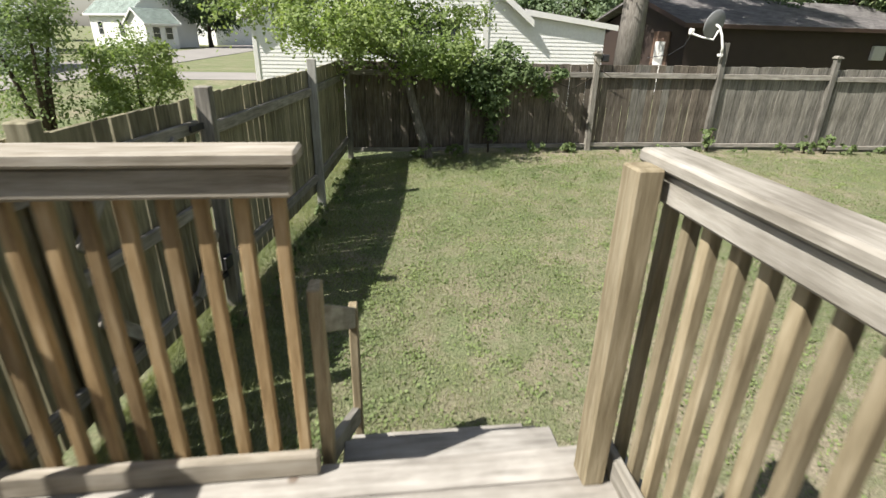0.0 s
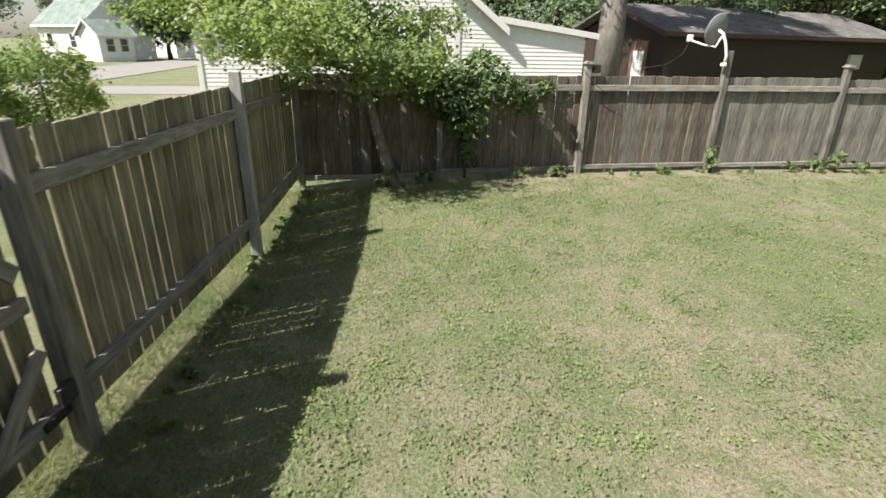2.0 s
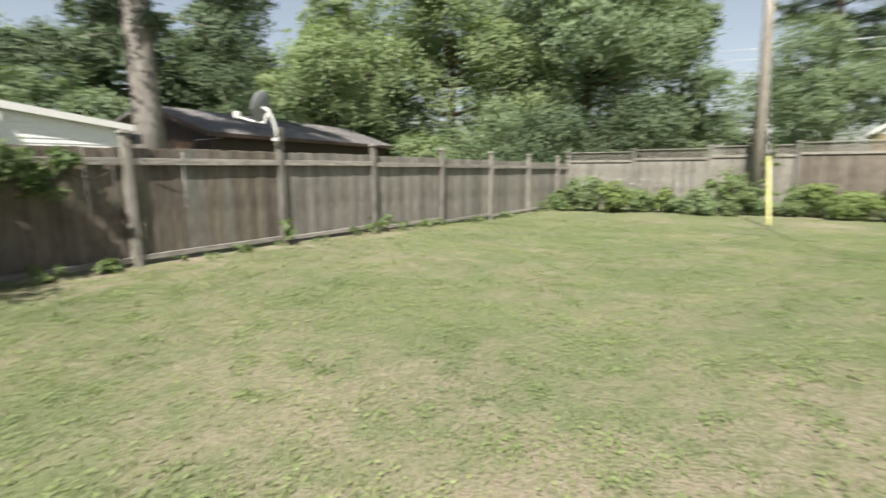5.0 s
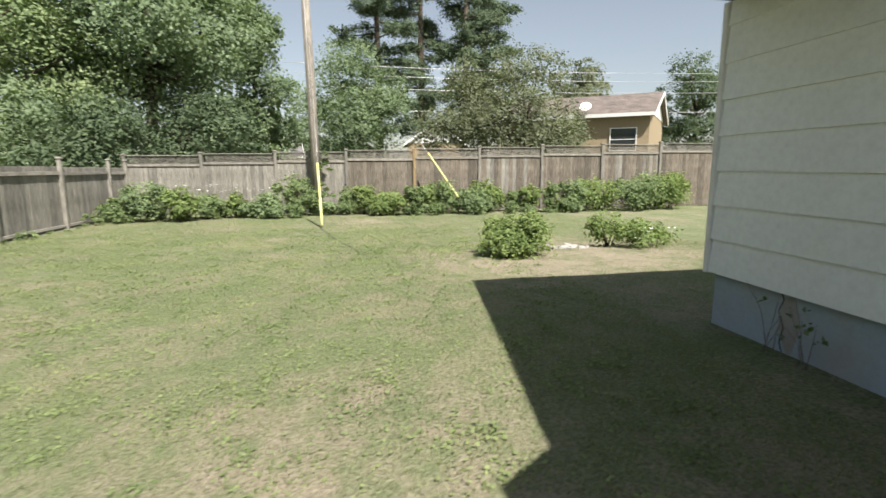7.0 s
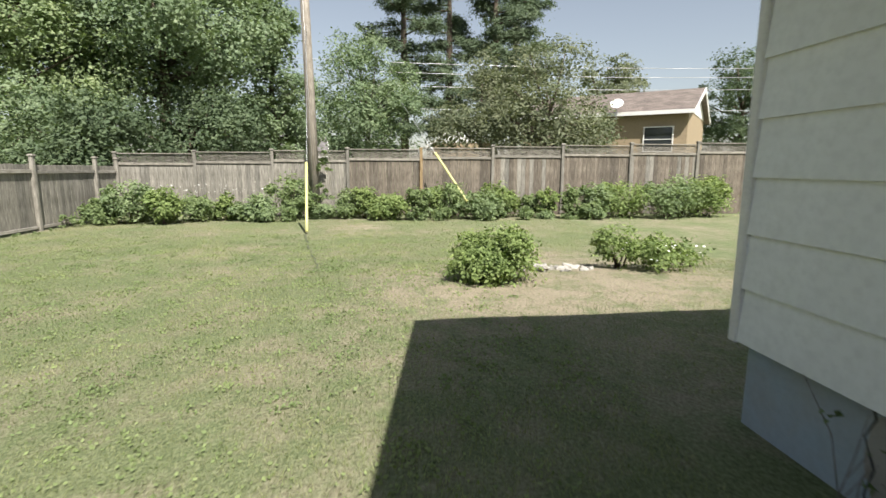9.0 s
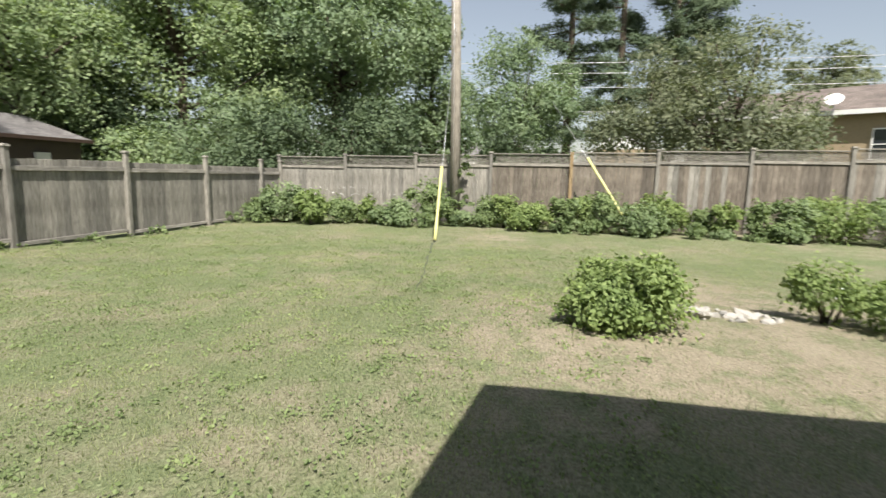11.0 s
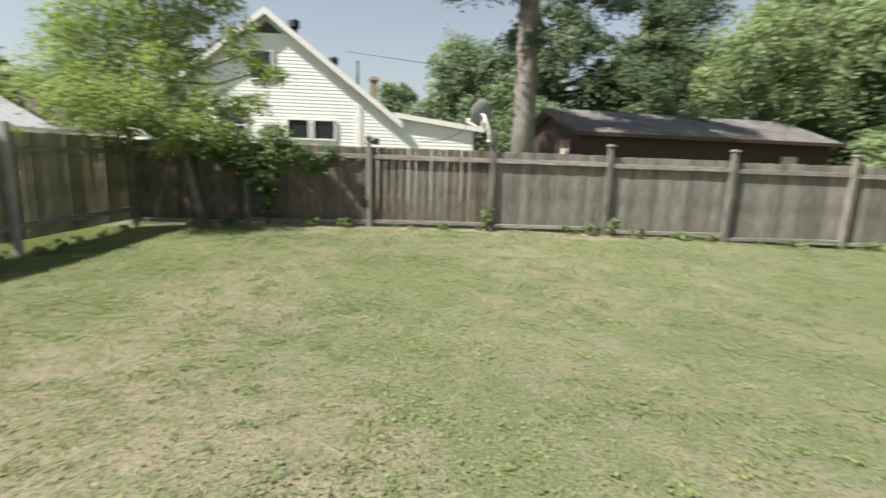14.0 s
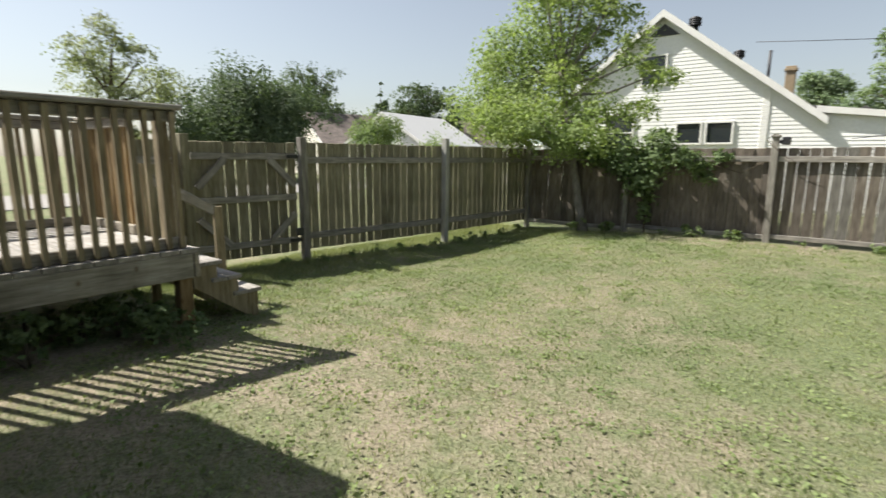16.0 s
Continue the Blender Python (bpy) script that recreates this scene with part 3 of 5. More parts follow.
def stairs():
    s = thing("deck_stairs", "three greyed wooden steps down from the deck", "stairs")
    x0, x1 = -0.26, 0.575
    for k, (z, y0, y1) in enumerate(((0.60, 2.49, 2.71), (0.45, 2.65, 2.89), (0.30, 2.83, 3.07))):
        mid = (y0 + y1) / 2
        for o, t in ((-0.065, 0.13), (0.068, 0.125)):
            part("tread", block(x0, x1, -t / 2, t / 2, -0.036, 0, 0.005), M_TREAD, s, loc=(0, mid + o, z))
    for xx in (x0 + 0.04, x1 - 0.04):
        bm = bmesh.new()
        prism(bm, [(2.49, 0.4), (2.49, 0.562), (2.69, 0.562), (2.69, 0.412), (2.87, 0.412), (2.87, 0.262), (3.05, 0.262), (3.05, 0.03), (2.99, 0.03)], 0, xx - 0.019, xx + 0.019)
        part("stringer", bm, M_SIDE_Z, s)
    return s


def handrail():
    h = thing("stair_handrail", "short wooden handrail beside the deck steps", "handrail")
    part("post", block(-0.02, 0.02, -0.04, 0.04, 0, 1.385, 0.005), M_SIDE_Z, h, loc=(-0.295, 2.545, 0))
    part("post", block(-0.02, 0.02, -0.045, 0.045, -0.05, 0.965, 0.005), M_SIDE_Z, h, loc=(-0.23, 3.15, 0))
    for z0, z1, t in ((1.27, 0.9, 0.045), (0.72, 0.36, 0.04)):
        d = math.hypot(0.62, z1 - z0)
        o = part("rail", block(-0.02, 0.02, -d / 2, d / 2, -t, t, 0.005), M_DECK_Y, h, loc=(-0.265, 2.85, (z0 + z1) / 2), rot=(math.degrees(math.atan2(z1 - z0, 0.62)), 0, -6))
    return h


stairs()
handrail()


# ---- houses ----
def lapped(bm, length, rows, z0, expose, span, lean=0.012):
    """Lapped boards on a wall in the x-z plane facing -y; span(z) gives the two ends at that height."""
    for k in range(rows):
        za, zb = z0 + k * expose, z0 + (k + 1) * expose + 0.012
        (a0, a1), (b0, b1) = span(za), span(min(zb, z0 + rows * expose))
        if a1 - a0 < 0.05:
            break
        if b1 - b0 < 0.02:
            b0 = b1 = (b0 + b1) / 2
            b1 += 0.02
        q = [bm.verts.new(p) for p in ((a0, -lean - 0.006, za), (a1, -lean - 0.006, za), (b1, -0.002, zb), (b0, -0.002, zb), (a0, 0.004, za), (a1, 0.004, za), (b1, 0.004, zb), (b0, 0.004, zb))]
        for f in ((0, 1, 2, 3), (4, 7, 6, 5), (0, 4, 5, 1), (3, 2, 6, 7), (0, 3, 7, 4), (1, 5, 6, 2)):
            bm.faces.new([q[i] for i in f])


def uv_roof(ob):
    """Roof coordinates in metres: along the eave and up the slope."""
    me = ob.data
    uv = me.uv_layers.new(name="UVMap")
    for p in me.polygons:
        n = p.normal
        e = Vector((-n.y, n.x, 0))
        e = e.normalized() if e.length > 0.05 else Vector((1, 0, 0))
        s = n.cross(e)
        for li in p.loop_indices:
            co = me.vertices[me.loops[li].vertex_index].co
            uv.data[li].uv = (co.dot(e), co.dot(s))
    return ob


def window(parent, x, z, w, h, y=-0.03, bars=1):
    wd = part("window", block(x - w / 2, x + w / 2, y + 0.012, y + 0.02, z, z + h, 0), glass_m, parent, "dark window with white frame")
    t = 0.05
    bm = bmesh.new()
    for b in ((x - w / 2 - t, x + w / 2 + t, z - t, z), (x - w / 2 - t, x + w / 2 + t, z + h, z + h + t), (x - w / 2 - t, x - w / 2, z, z + h), (x + w / 2, x + w / 2 + t, z, z + h)):
        box(bm, b[0], b[1], y - 0.03, y + 0.03, b[2], b[3], 0.004)
    if bars:
        box(bm, x - w / 2, x + w / 2, y - 0.01, y + 0.011, z + h / 2 - 0.018, z + h / 2 + 0.018)
    part("frame", bm, M_TRIM, wd)
    return wd


def roof_pair(parent, x0, x1, ridge_x, z_eave, z_ridge, y0, y1, over, material, thick=0.12):
    """Two roof slopes with the ridge along y."""
    for e, s in ((x0, -1), (x1, 1)):
        k = (z_ridge - z_eave) / abs(ridge_x - e)
        xe = e + s * over
        ze = z_eave - k * over
        bm = prism(bmesh.new(), [(xe, ze), (ridge_x, z_ridge), (ridge_x, z_ridge + thick), (xe, ze + thick)], 1, y0 - over, y1 + over)
        uv_roof(part("roof", bm, material, parent))


def neighbour_white():
    h = thing("white_house", "white clapboard house with steep gable and side annex", "house", (0.26, 16.2, 0))
    half, eave, ridge, depth = 3.65, 2.55, 5.34, 9.0
    slope = (ridge - eave) / half
    bm = prism(bmesh.new(), [(-half, 0), (half, 0), (half, eave), (0, ridge), (-half, eave)], 1, 0.006, depth)
    part("wall", bm, M_CLEAN, h)
    lap = bmesh.new()
    lapped(lap, 0, 51, 0.3, 0.1, lambda z: (-half, half) if z < eave else (-(ridge - z) / slope, (ridge - z) / slope), 0.006)
    part("siding", lap, M_CLEAN, h, "white lapped vinyl siding")
    side = bmesh.new()
    lapped(side, 0, 23, 0.3, 0.1, lambda z: (-depth, 0), 0.006)
    part("siding", side, M_CLEAN, h, loc=(-half, 0, 0), rot=(0, 0, -90))
    roof_pair(h, -half, half, 0, eave, ridge, 0.09, depth, 0.3, M_GREYROOF)
    for s in (-1, 1):
        bm = prism(bmesh.new(), [(s * (half + 0.3), eave - slope * 0.3 - 0.05), (0, ridge - 0.05), (0, ridge + 0.14), (s * (half + 0.3), eave - slope * 0.3 + 0.13)], 1, -0.245, -0.213)
        part("bargeboard", bm, M_TRIM, h)
    part("corner_board", block(2.55, 2.72, -0.032, -0.006, 0, ridge - slope * 2.72 - 0.06), M_TRIM, h)
    part("corner_board", block(-half - 0.015, -half + 0.1, -0.03, -0.005, 0, eave - 0.1), M_TRIM, h)
    vent = prism(bmesh.new(), [(-0.42, ridge - 0.52), (0.42, ridge - 0.52), (0, ridge - 0.2)], 1, -0.045, -0.01)
    part("gable_vent", vent, M_BLACK, h, "dark triangular gable vent")
    window(h, -0.2, 3.55, 0.62, 0.75)
    for x in (0.85, 1.62):
        window(h, x, 1.88, 0.6, 0.52, bars=0)
    window(h, -1.1, 1.7, 0.8, 1.0)
    for x, y, k in ((0.5, 1.2, 1.0), (1.5, 2.6, 0.9)):
        z = ridge - slope * x + 0.1
        bm = tube(bmesh.new(), [(x, y, z - 0.05), (x, y, z + 0.2 * k)], [0.1 * k, 0.1 * k], 12)
        for i in range(4):
            tube(bm, [(x, y, z + (0.2 + i * 0.055) * k), (x, y, z + (0.235 + i * 0.055) * k)], [0.17 * k, 0.17 * k], 12)
        tube(bm, [(x, y, z + 0.2 * k), (x, y, z + 0.44 * k)], [0.1 * k, 0.1 * k], 12)
        part("roof_vent", bm, M_BLACK, h, "black turbine roof vent")
    # lean-to annex
    ax0, ax1 = half, 6.12
    part("annex_wall", prism(bmesh.new(), [(ax0, 0), (ax1, 0), (ax1, 2.28), (ax0, 2.62)], 1, 0.006, 5.0), M_CLEAN, h)
    lap = bmesh.new()
    lapped(lap, 0, 24, 0.2, 0.1, lambda z: (ax0, ax1 if z < 2.28 else max(ax0, ax1 - (z - 2.28) / 0.34 * (ax1 - ax0))), 0.008)
    part("siding", lap, M_CLEAN, h)
    uv_roof(part("annex_roof", prism(bmesh.new(), [(ax0 - 0.1, 2.66), (ax1 + 0.3, 2.27), (ax1 + 0.3, 2.36), (ax0 - 0.1, 2.76)], 1, -0.1, 5.2), M_GREYROOF, h))
    part("fascia", prism(bmesh.new(), [(ax0 + 0.05, 2.58), (ax1 + 0.32, 2.23), (ax1 + 0.32, 2.37), (ax0 + 0.05, 2.73)], 1, -0.14, -0.102), M_TRIM, h)
    ch = block(2.45, 2.75, 6.0, 6.3, 3.0, 4.6, 0.01)
    box(ch, 2.41, 2.79, 5.96, 6.34, 4.44, 4.52, 0.006)
    part("chimney", ch, M_TANBRICK, h, "tan brick chimney with a corbelled top")
    part("vent_pipe", tube(bmesh.new(), [(2.05, 5.0, 3.6), (2.05, 5.0, 5.0)], [0.05, 0.05], 8), M_BLACK, h, "thin dark vent pipe")
    # rear wing roof with dormer
    uv_roof(part("roof", prism(bmesh.new(), [(3.6, 2.6), (2.0, 4.2), (2.0, 4.32), (3.6, 2.72)], 1, 9.4, 13), M_GREYROOF, h))
    part("wall", block(-3.7, 3.4, 9.02, 13, 0, 2.7, 0), M_CLEAN, h)
    part("bargeboard", prism(bmesh.new(), [(3.75, 2.42), (2.0, 4.17), (2.0, 4.35), (3.75, 2.6)], 1, 9.33, 9.37), M_TRIM, h)
    part("dormer", prism(bmesh.new(), [(4.0, 2.3), (5.6, 2.3), (5.6, 2.75), (4.8, 3.35), (4.0, 2.75)], 1, 9.6, 12.4), M_CLEAN, h, "white gabled dormer")
    for q in (-1, 1):
        uv_roof(part("dormer_roof", prism(bmesh.new(), [(4.8, 3.36), (4.8 + q * 0.95, 2.65), (4.8 + q * 0.95, 2.75), (4.8, 3.46)], 1, 9.45, 12.5), M_GREYROOF, h))
    return h


def garage():
    g = thing("brown_garage", "dark brown garage with shingled roof behind the fence", "garage", (10.6, 19.25, 0), 10)
    L, D, eave, ridge = 12.4, 6.0, 2.5, 3.55
    part("wall", prism(bmesh.new(), [(0.25, 0), (D - 0.25, 0), (D - 0.25, eave), (D / 2, ridge - 0.15), (0.25, eave)], 0, 0.35, L - 0.3), M_BROWNWALL, g)
    for s in (0, 1):
        a, b = (-0.1, D / 2) if s == 0 else (D + 0.1, D / 2)
        uv_roof(part("roof", prism(bmesh.new(), [(a, eave - 0.02), (b, ridge), (b, ridge + 0.08), (a, eave + 0.07)], 0, -0.1, L), M_GREYROOF, g))
    part("fascia", block(-0.1, L, -0.13, -0.1, eave - 0.07, eave + 0.075), rough_paint("rust_fascia", (0.085, 0.05, 0.04), (0.05, 0.035, 0.03), 0.6), g, "rust-brown fascia board")
    part("bargeboard", prism(bmesh.new(), [(-0.12, eave - 0.08), (D / 2, ridge - 0.06), (D / 2, ridge + 0.09), (-0.12, eave + 0.08)], 0, -0.135, -0.104), rough_paint("rust_barge", (0.085, 0.05, 0.04), (0.05, 0.035, 0.03), 0.6), g)
    part("brick_panel", block(0.30, 0.347, 1.1, 2.0, 0.0, 2.3, 0.004), M_REDBRICK, g, "red-brown brick panel")
    part("side_door", block(0.27, 0.298, 1.25, 1.8, 0.0, 1.95, 0.004), M_TRIM, g, "white side door")
    part("air_box", block(9.6, 10.3, 0.12, 0.245, 1.4, 1.95, 0.01), rough_paint("grey_panel", (0.5, 0.5, 0.48), (0.35, 0.35, 0.33)), g, "pale grey wall panel")
    return g


def simple_house(name, label, loc, rz, w, d, eave, ridge, wall_m, roof_m, wins=(), gable_wins=(), siding=True):
    """A small house: front along local x facing -y, ridge along x."""
    h = thing(name, label, "house", loc, rz)
    part("wall", prism(bmesh.new(), [(0, 0), (d, 0), (d, eave), (d / 2, ridge - 0.1), (0, eave)], 0, -w / 2, w / 2), wall_m, h)
    for s in (0, 1):
        a, b = (-0.4, d / 2) if s == 0 else (d + 0.4, d / 2)
        k = (ridge - eave) / (d / 2)
        uv_roof(part("roof", prism(bmesh.new(), [(a, eave - 0.4 * k), (b, ridge), (b, ridge + 0.12), (a, eave - 0.4 * k + 0.12)], 0, -w / 2 - 0.3, w / 2 + 0.3), roof_m, h))
    part("fascia", block(-w / 2 - 0.3, w / 2 + 0.3, -0.46, -0.405, eave - 0.4 * (ridge - eave) / (d / 2) - 0.06, eave - 0.4 * (ridge - eave) / (d / 2) + 0.12), M_TRIM, h)
    for s in (-1, 1):
        bm = bmesh.new()
        k = (ridge - eave) / (d / 2)
        for a in (-0.42, d + 0.42):
            prism(bm, [(a, eave - 0.4 * k - 0.08), (d / 2, ridge - 0.08), (d / 2, ridge + 0.13), (a, eave - 0.4 * k + 0.13)], 0, s * (w / 2 + 0.305), s * (w / 2 + 0.34))
        part("bargeboard", bm, M_TRIM, h)
    if siding:
        lap = bmesh.new()
        lapped(lap, 0, int((eave - 0.3) / 0.2), 0.3, 0.2, lambda z: (-w / 2, w / 2), 0.02)
        part("siding", lap, wall_m, h)
        for s in (-1, 1):
            lap = bmesh.new()
            lapped(lap, 0, int((ridge - 0.4) / 0.2), 0.3, 0.2, lambda z: (0, d) if z < eave else (d / 2 * (z - eave) / (ridge - eave), d - d / 2 * (z - eave) / (ridge - eave)), 0.02)
            if s > 0:
                part("siding", lap, wall_m, h, loc=(w / 2, 0, 0), rot=(0, 0, 90))
            else:
                for v in lap.verts:
                    v.co.x -= d
                part("siding", lap, wall_m, h, loc=(-w / 2, 0, 0), rot=(0, 0, -90))
    else:
        for s in (-1, 1):
            part("gable", prism(bmesh.new(), [(0.06, eave), (d - 0.06, eave), (d / 2, ridge - 0.16)], 0, s * (w / 2 + 0.004), s * (w / 2 + 0.03)), M_TRIM, h, "white gable panel")
    for x, z, ww, hh in wins:
        window(h, x, z, ww, hh, y=-0.05)
    return h


def own_house():
    """The house that the deck stands against."""
    h = thing("house", "aged white wide-lap sided house on a blue-grey foundation", "house", (5.02, -0.515, 0), 0.3)
    L, eave, foot, lap_h = 5.0, 2.81, 0.622, 0.283
    part("foundation", block(-L, -0.03, -7, -0.045, -0.3, foot + 0.02, 0.01), M_FOUND, h, "cracked blue-grey concrete foundation")
    part("wall", block(-L, -0.02, -7, -0.02, foot + 0.02, eave - 0.03, 0.0), M_SIDING, h)
    for k in range(8):        # the topmost board is ripped narrower under the eave
        tall = min(lap_h, eave - 0.02 - foot - k * lap_h)
        for turn, span in ((180, (0, L)), (90, (-7, 0))):
            lap = bmesh.new()
            lapped(lap, 0, 1, 0, tall, lambda zz: span, 0.018)
            part("siding_board", lap, M_SIDING, h, loc=(0, 0, foot + k * lap_h), rot=(0, 0, turn))
    part("corner_trim", block(-0.03, 0.032, -0.03, 0.032, foot - 0.012, eave - 0.022, 0.008), M_TRIM, h)
    bm = bmesh.new()        # hipped roof, unseen but for its shadow; out-of-square front eave shaped to cast it
    low = [(-L - 0.31, 0.9), (-L + 0.05, 1.48), (-3.9, 1.6), (-3.65, 1.29), (-0.065, 0.866), (0.25, -7.5), (-L - 0.31, -7.5)]
    under = [bm.verts.new((x, y, eave - 0.02)) for x, y in low]
    edge = [bm.verts.new((x, y, eave + 0.1)) for x, y in low]
    r0, r1 = bm.verts.new((-L - 0.31, -3.5, eave + 1.7)), bm.verts.new((-3.9, -3.5, eave + 1.7))
    for k in range(7):
        j = (k + 1) % 7
        bm.faces.new((under[k], under[j], edge[j], edge[k]))
    for loop in ((edge[0], edge[1], r0), (edge[1], edge[2], r1, r0), (edge[2], edge[3], r1), (edge[3], edge[4], r1), (edge[4], edge[5], r1), (edge[5], edge[6], r0, r1), (edge[6], edge[0], r0), under):
        bm.faces.new(loop)
    bmesh.ops.recalc_face_normals(bm, faces=bm.faces[:])
    uv_roof(part("roof", bm, M_GREYROOF, h))
    # unseen main block with the deck door; short eave steps the shadow back
    part("wall", block(-L - 8, -L - 0.01, -9, 0.0, -0.3, 2.98, 0), M_SIDING, h)
    uv_roof(part("roof", prism(bmesh.new(), [(0.15, 2.93), (0.15, 3.05), (-4.5, 5.0), (-9.2, 3.05), (-9.2, 2.93), (-4.5, 4.88)], 0, -L - 8.2, -L - 0.06), M_GREYROOF, h))
    dr = part("door", block(-L - 0.62 - 0.42, -L - 0.62 + 0.42, 0.003, 0.04, 0.7, 2.7, 0.006), M_TRIM, h, "white back door")
    part("handle", tube(bmesh.new(), [(-L - 0.3, 0.04, 1.65), (-L - 0.3, 0.09, 1.65), (-L - 0.38, 0.09, 1.65)], [0.012, 0.012, 0.012]), M_STEEL, dr)
    return h


def foundation_weeds():
    """Dry stems and a cracked patch along the foundation."""
    rnd = random.Random(44)
    for k, x in enumerate((4.25, 3.95, 3.2, 2.9, 2.6)):
        w = thing("dry_stems", "dry brown weed stems against the foundation", "weed", (x, -0.45, ground_z(x, -0.45)), group="dry stems by the foundation")
        for i in range(5):
            a, l = rnd.uniform(-0.35, 0.35), rnd.uniform(0.25, 0.6)
            part("stem", tube(bmesh.new(), [(rnd.uniform(-0.05, 0.05), 0, -0.02), (a * l * 0.5, rnd.uniform(-0.03, 0.04), l * 0.6), (a * l * 1.3, rnd.uniform(-0.05, 0.06), l)], [0.003, 0.0025, 0.0015], 5), M_BARK, w)
        crown("leaves", [(0, 0, 0.28, 0.14, 1.6)], 16, 0.042, M_VINE, w, 300 + k, 0.2)
    p = thing("foundation_patch", "crumbling pale mortar patch on the foundation", "mortar patch", (4.2, -0.575, 0.14))
    bm = bmesh.new()
    ring = [bm.verts.new((0.09 * math.cos(a) * (1 + 0.5 * noise.noise((a, 2, 0))), 0, 0.27 + 0.2 * math.sin(a) * (1 + 0.5 * noise.noise((a, 5, 0))))) for a in [i * math.tau / 18 for i in range(18)]]
    f = bm.faces.new(ring)
    r = bmesh.ops.extrude_face_region(bm, geom=[f])
    for v in r["geom"]:
        if isinstance(v, bmesh.types.BMVert):
            v.co.y += 0.014
    bmesh.ops.recalc_face_normals(bm, faces=bm.faces[:])
    part("patch", bm, M_STONE, p)
    part("crack", tube(bmesh.new(), [(0.1, 0.012, 0.5), (0.06, 0.014, 0.42), (0.1, 0.012, 0.33), (0.04, 0.014, 0.22), (0.07, 0.012, 0.1), (0.02, 0.012, 0.0)], [0.003, 0.005, 0.003, 0.006, 0.004, 0.004], 5), M_BLACK, p)


neighbour_white()
foundation_weeds()
garage()
own_house()
simple_house("bungalow", "tan brick bungalow with brown shingle roof", (28.85, -9.3, 0.8), -127, 8.5, 7.5, 3.5, 4.85, M_TANBRICK, M_BROWNROOF, ((2.95, 1.55, 1.3, 1.15),), siding=False)
roof_dish = thing("roof_dish", "small white satellite dish on the bungalow roof", "satellite dish", (27.75, -9.75, 4.1))
part("reflector", tube(bmesh.new(), [(0, 0, 0.5), (-0.03, 0.02, 0.53), (-0.1, 0.06, 0.6)], [0.02, 0.2, 0.32], 16), M_TRIM, roof_dish)
part("mast", tube(bmesh.new(), [(0, 0, -0.4), (0, 0, 0.5)], [0.025, 0.025], 6), M_STEEL, roof_dish)
simple_house("brick_house", "tan brick house with pale gable and grey roof", (49, -7.5, 0.9), -15, 6, 5, 2.7, 4.4, M_TANBRICK, M_GREYROOF, ((0.5, 1.3, 1.0, 1.0),), siding=False)
simple_house("house_far", "small grey-roofed house beyond the fence", (52, 12, 0), -80, 8, 8, 2.6, 4.6, M_CREAM, M_GREYROOF, (), siding=False)
simple_house("white_roofed_house", "white house with pale metal roof across the street", (-22.8, 28.3, 0), -84, 7, 6.0, 2.4, 4.25, M_CLEAN, M_WHITEROOF, ((-1.5, 1.2, 1, 1.1), (1.5, 1.2, 1, 1.1)))
simple_house("brown_roofed_house", "house with tall brown roof across the street", (-26.2, 29.9, 0), 75, 7, 8, 2.4, 5.0, M_CREAM, M_BROWNROOF, ((0, 1.1, 1.2, 1.2),))
simple_house("cream_house", "cream house with porch windows and shutters", (-29.5, 47, 0), 62, 9, 7, 3.0, 5.6, M_CREAM, M_BROWNROOF, ((-2, 1.0, 0.9, 1.3), (0.2, 1.0, 0.9, 1.3), (2.2, 1.0, 0.9, 1.3)))
simple_house("white_house", "white gabled house with grey-green roof across the street", (-27.5, 62, 0), -38, 8, 7, 3.4, 6.4, M_CLEAN, M_GREENROOF, ((-2, 1.2, 0.9, 1.2), (2, 1.2, 0.9, 1.2)))
simple_house("porch", "small gabled white porch of the street house", (-21.3, 58.5, 0), 52, 3.2, 3.0, 2.5, 3.6, M_CLEAN, M_GREENROOF, ((-0.6, 0.9, 0.7, 1.1), (0.7, 0.9, 0.7, 1.1)))
simple_house("white_house", "far white house with small porch", (-23.5, 76, 0), -40, 8, 7.5, 3.6, 7.0, M_CLEAN, M_GREYROOF, ((-1.5, 1.2, 1, 1.3), (1.5, 3.9, 0.9, 1.0)))


# ---- trees ----
def branch_tree(name, label, loc, height, trunk_r, lobes, n, leaf, leaf_m, bark_m, seed, lean=(0, 0), shell=0.5, limbs=True, up=0.35, trunk_top=None):
    """A tapered trunk with limbs into each lobe, and a crown of leaves. Lobes are in the tree's own metres."""
    t = thing(name, label, "tree", (loc[0], loc[1], ground_z(loc[0], loc[1])))
    rnd = random.Random(seed)
    top = trunk_top or height * 0.62
    bm = bmesh.new()
    pts = [(0, 0, -0.1)] + [(lean[0] * k / 5 + rnd.uniform(-1, 1) * trunk_r * 0.35, lean[1] * k / 5 + rnd.uniform(-1, 1) * trunk_r * 0.35, top * k / 5) for k in range(1, 6)]
    tube(bm, pts, [trunk_r * 1.25] + [trunk_r * (1 - 0.13 * k) for k in range(1, 6)], 10)
    if limbs:
        for x, y, z, r, q in lobes:
            k = min(max((z - r * 0.6) / top, 0.25), 0.9)
            a = Vector((lean[0] * k, lean[1] * k, top * k))
            b = Vector((x, y, z + r * 0.2))
            mid = a.lerp(b, 0.5) + Vector((0, 0, -0.08 * (b - a).length))
            tube(bm, [a, mid, b], [trunk_r * 0.42, trunk_r * 0.26, trunk_r * 0.08], 6)
    part("trunk", bm, bark_m, t)
    crown("crown", lobes, n, leaf, leaf_m, t, seed, shell, up, per=26 if height < 8 else 48, loose=0.42 if height < 8 else 0.36)
    return t


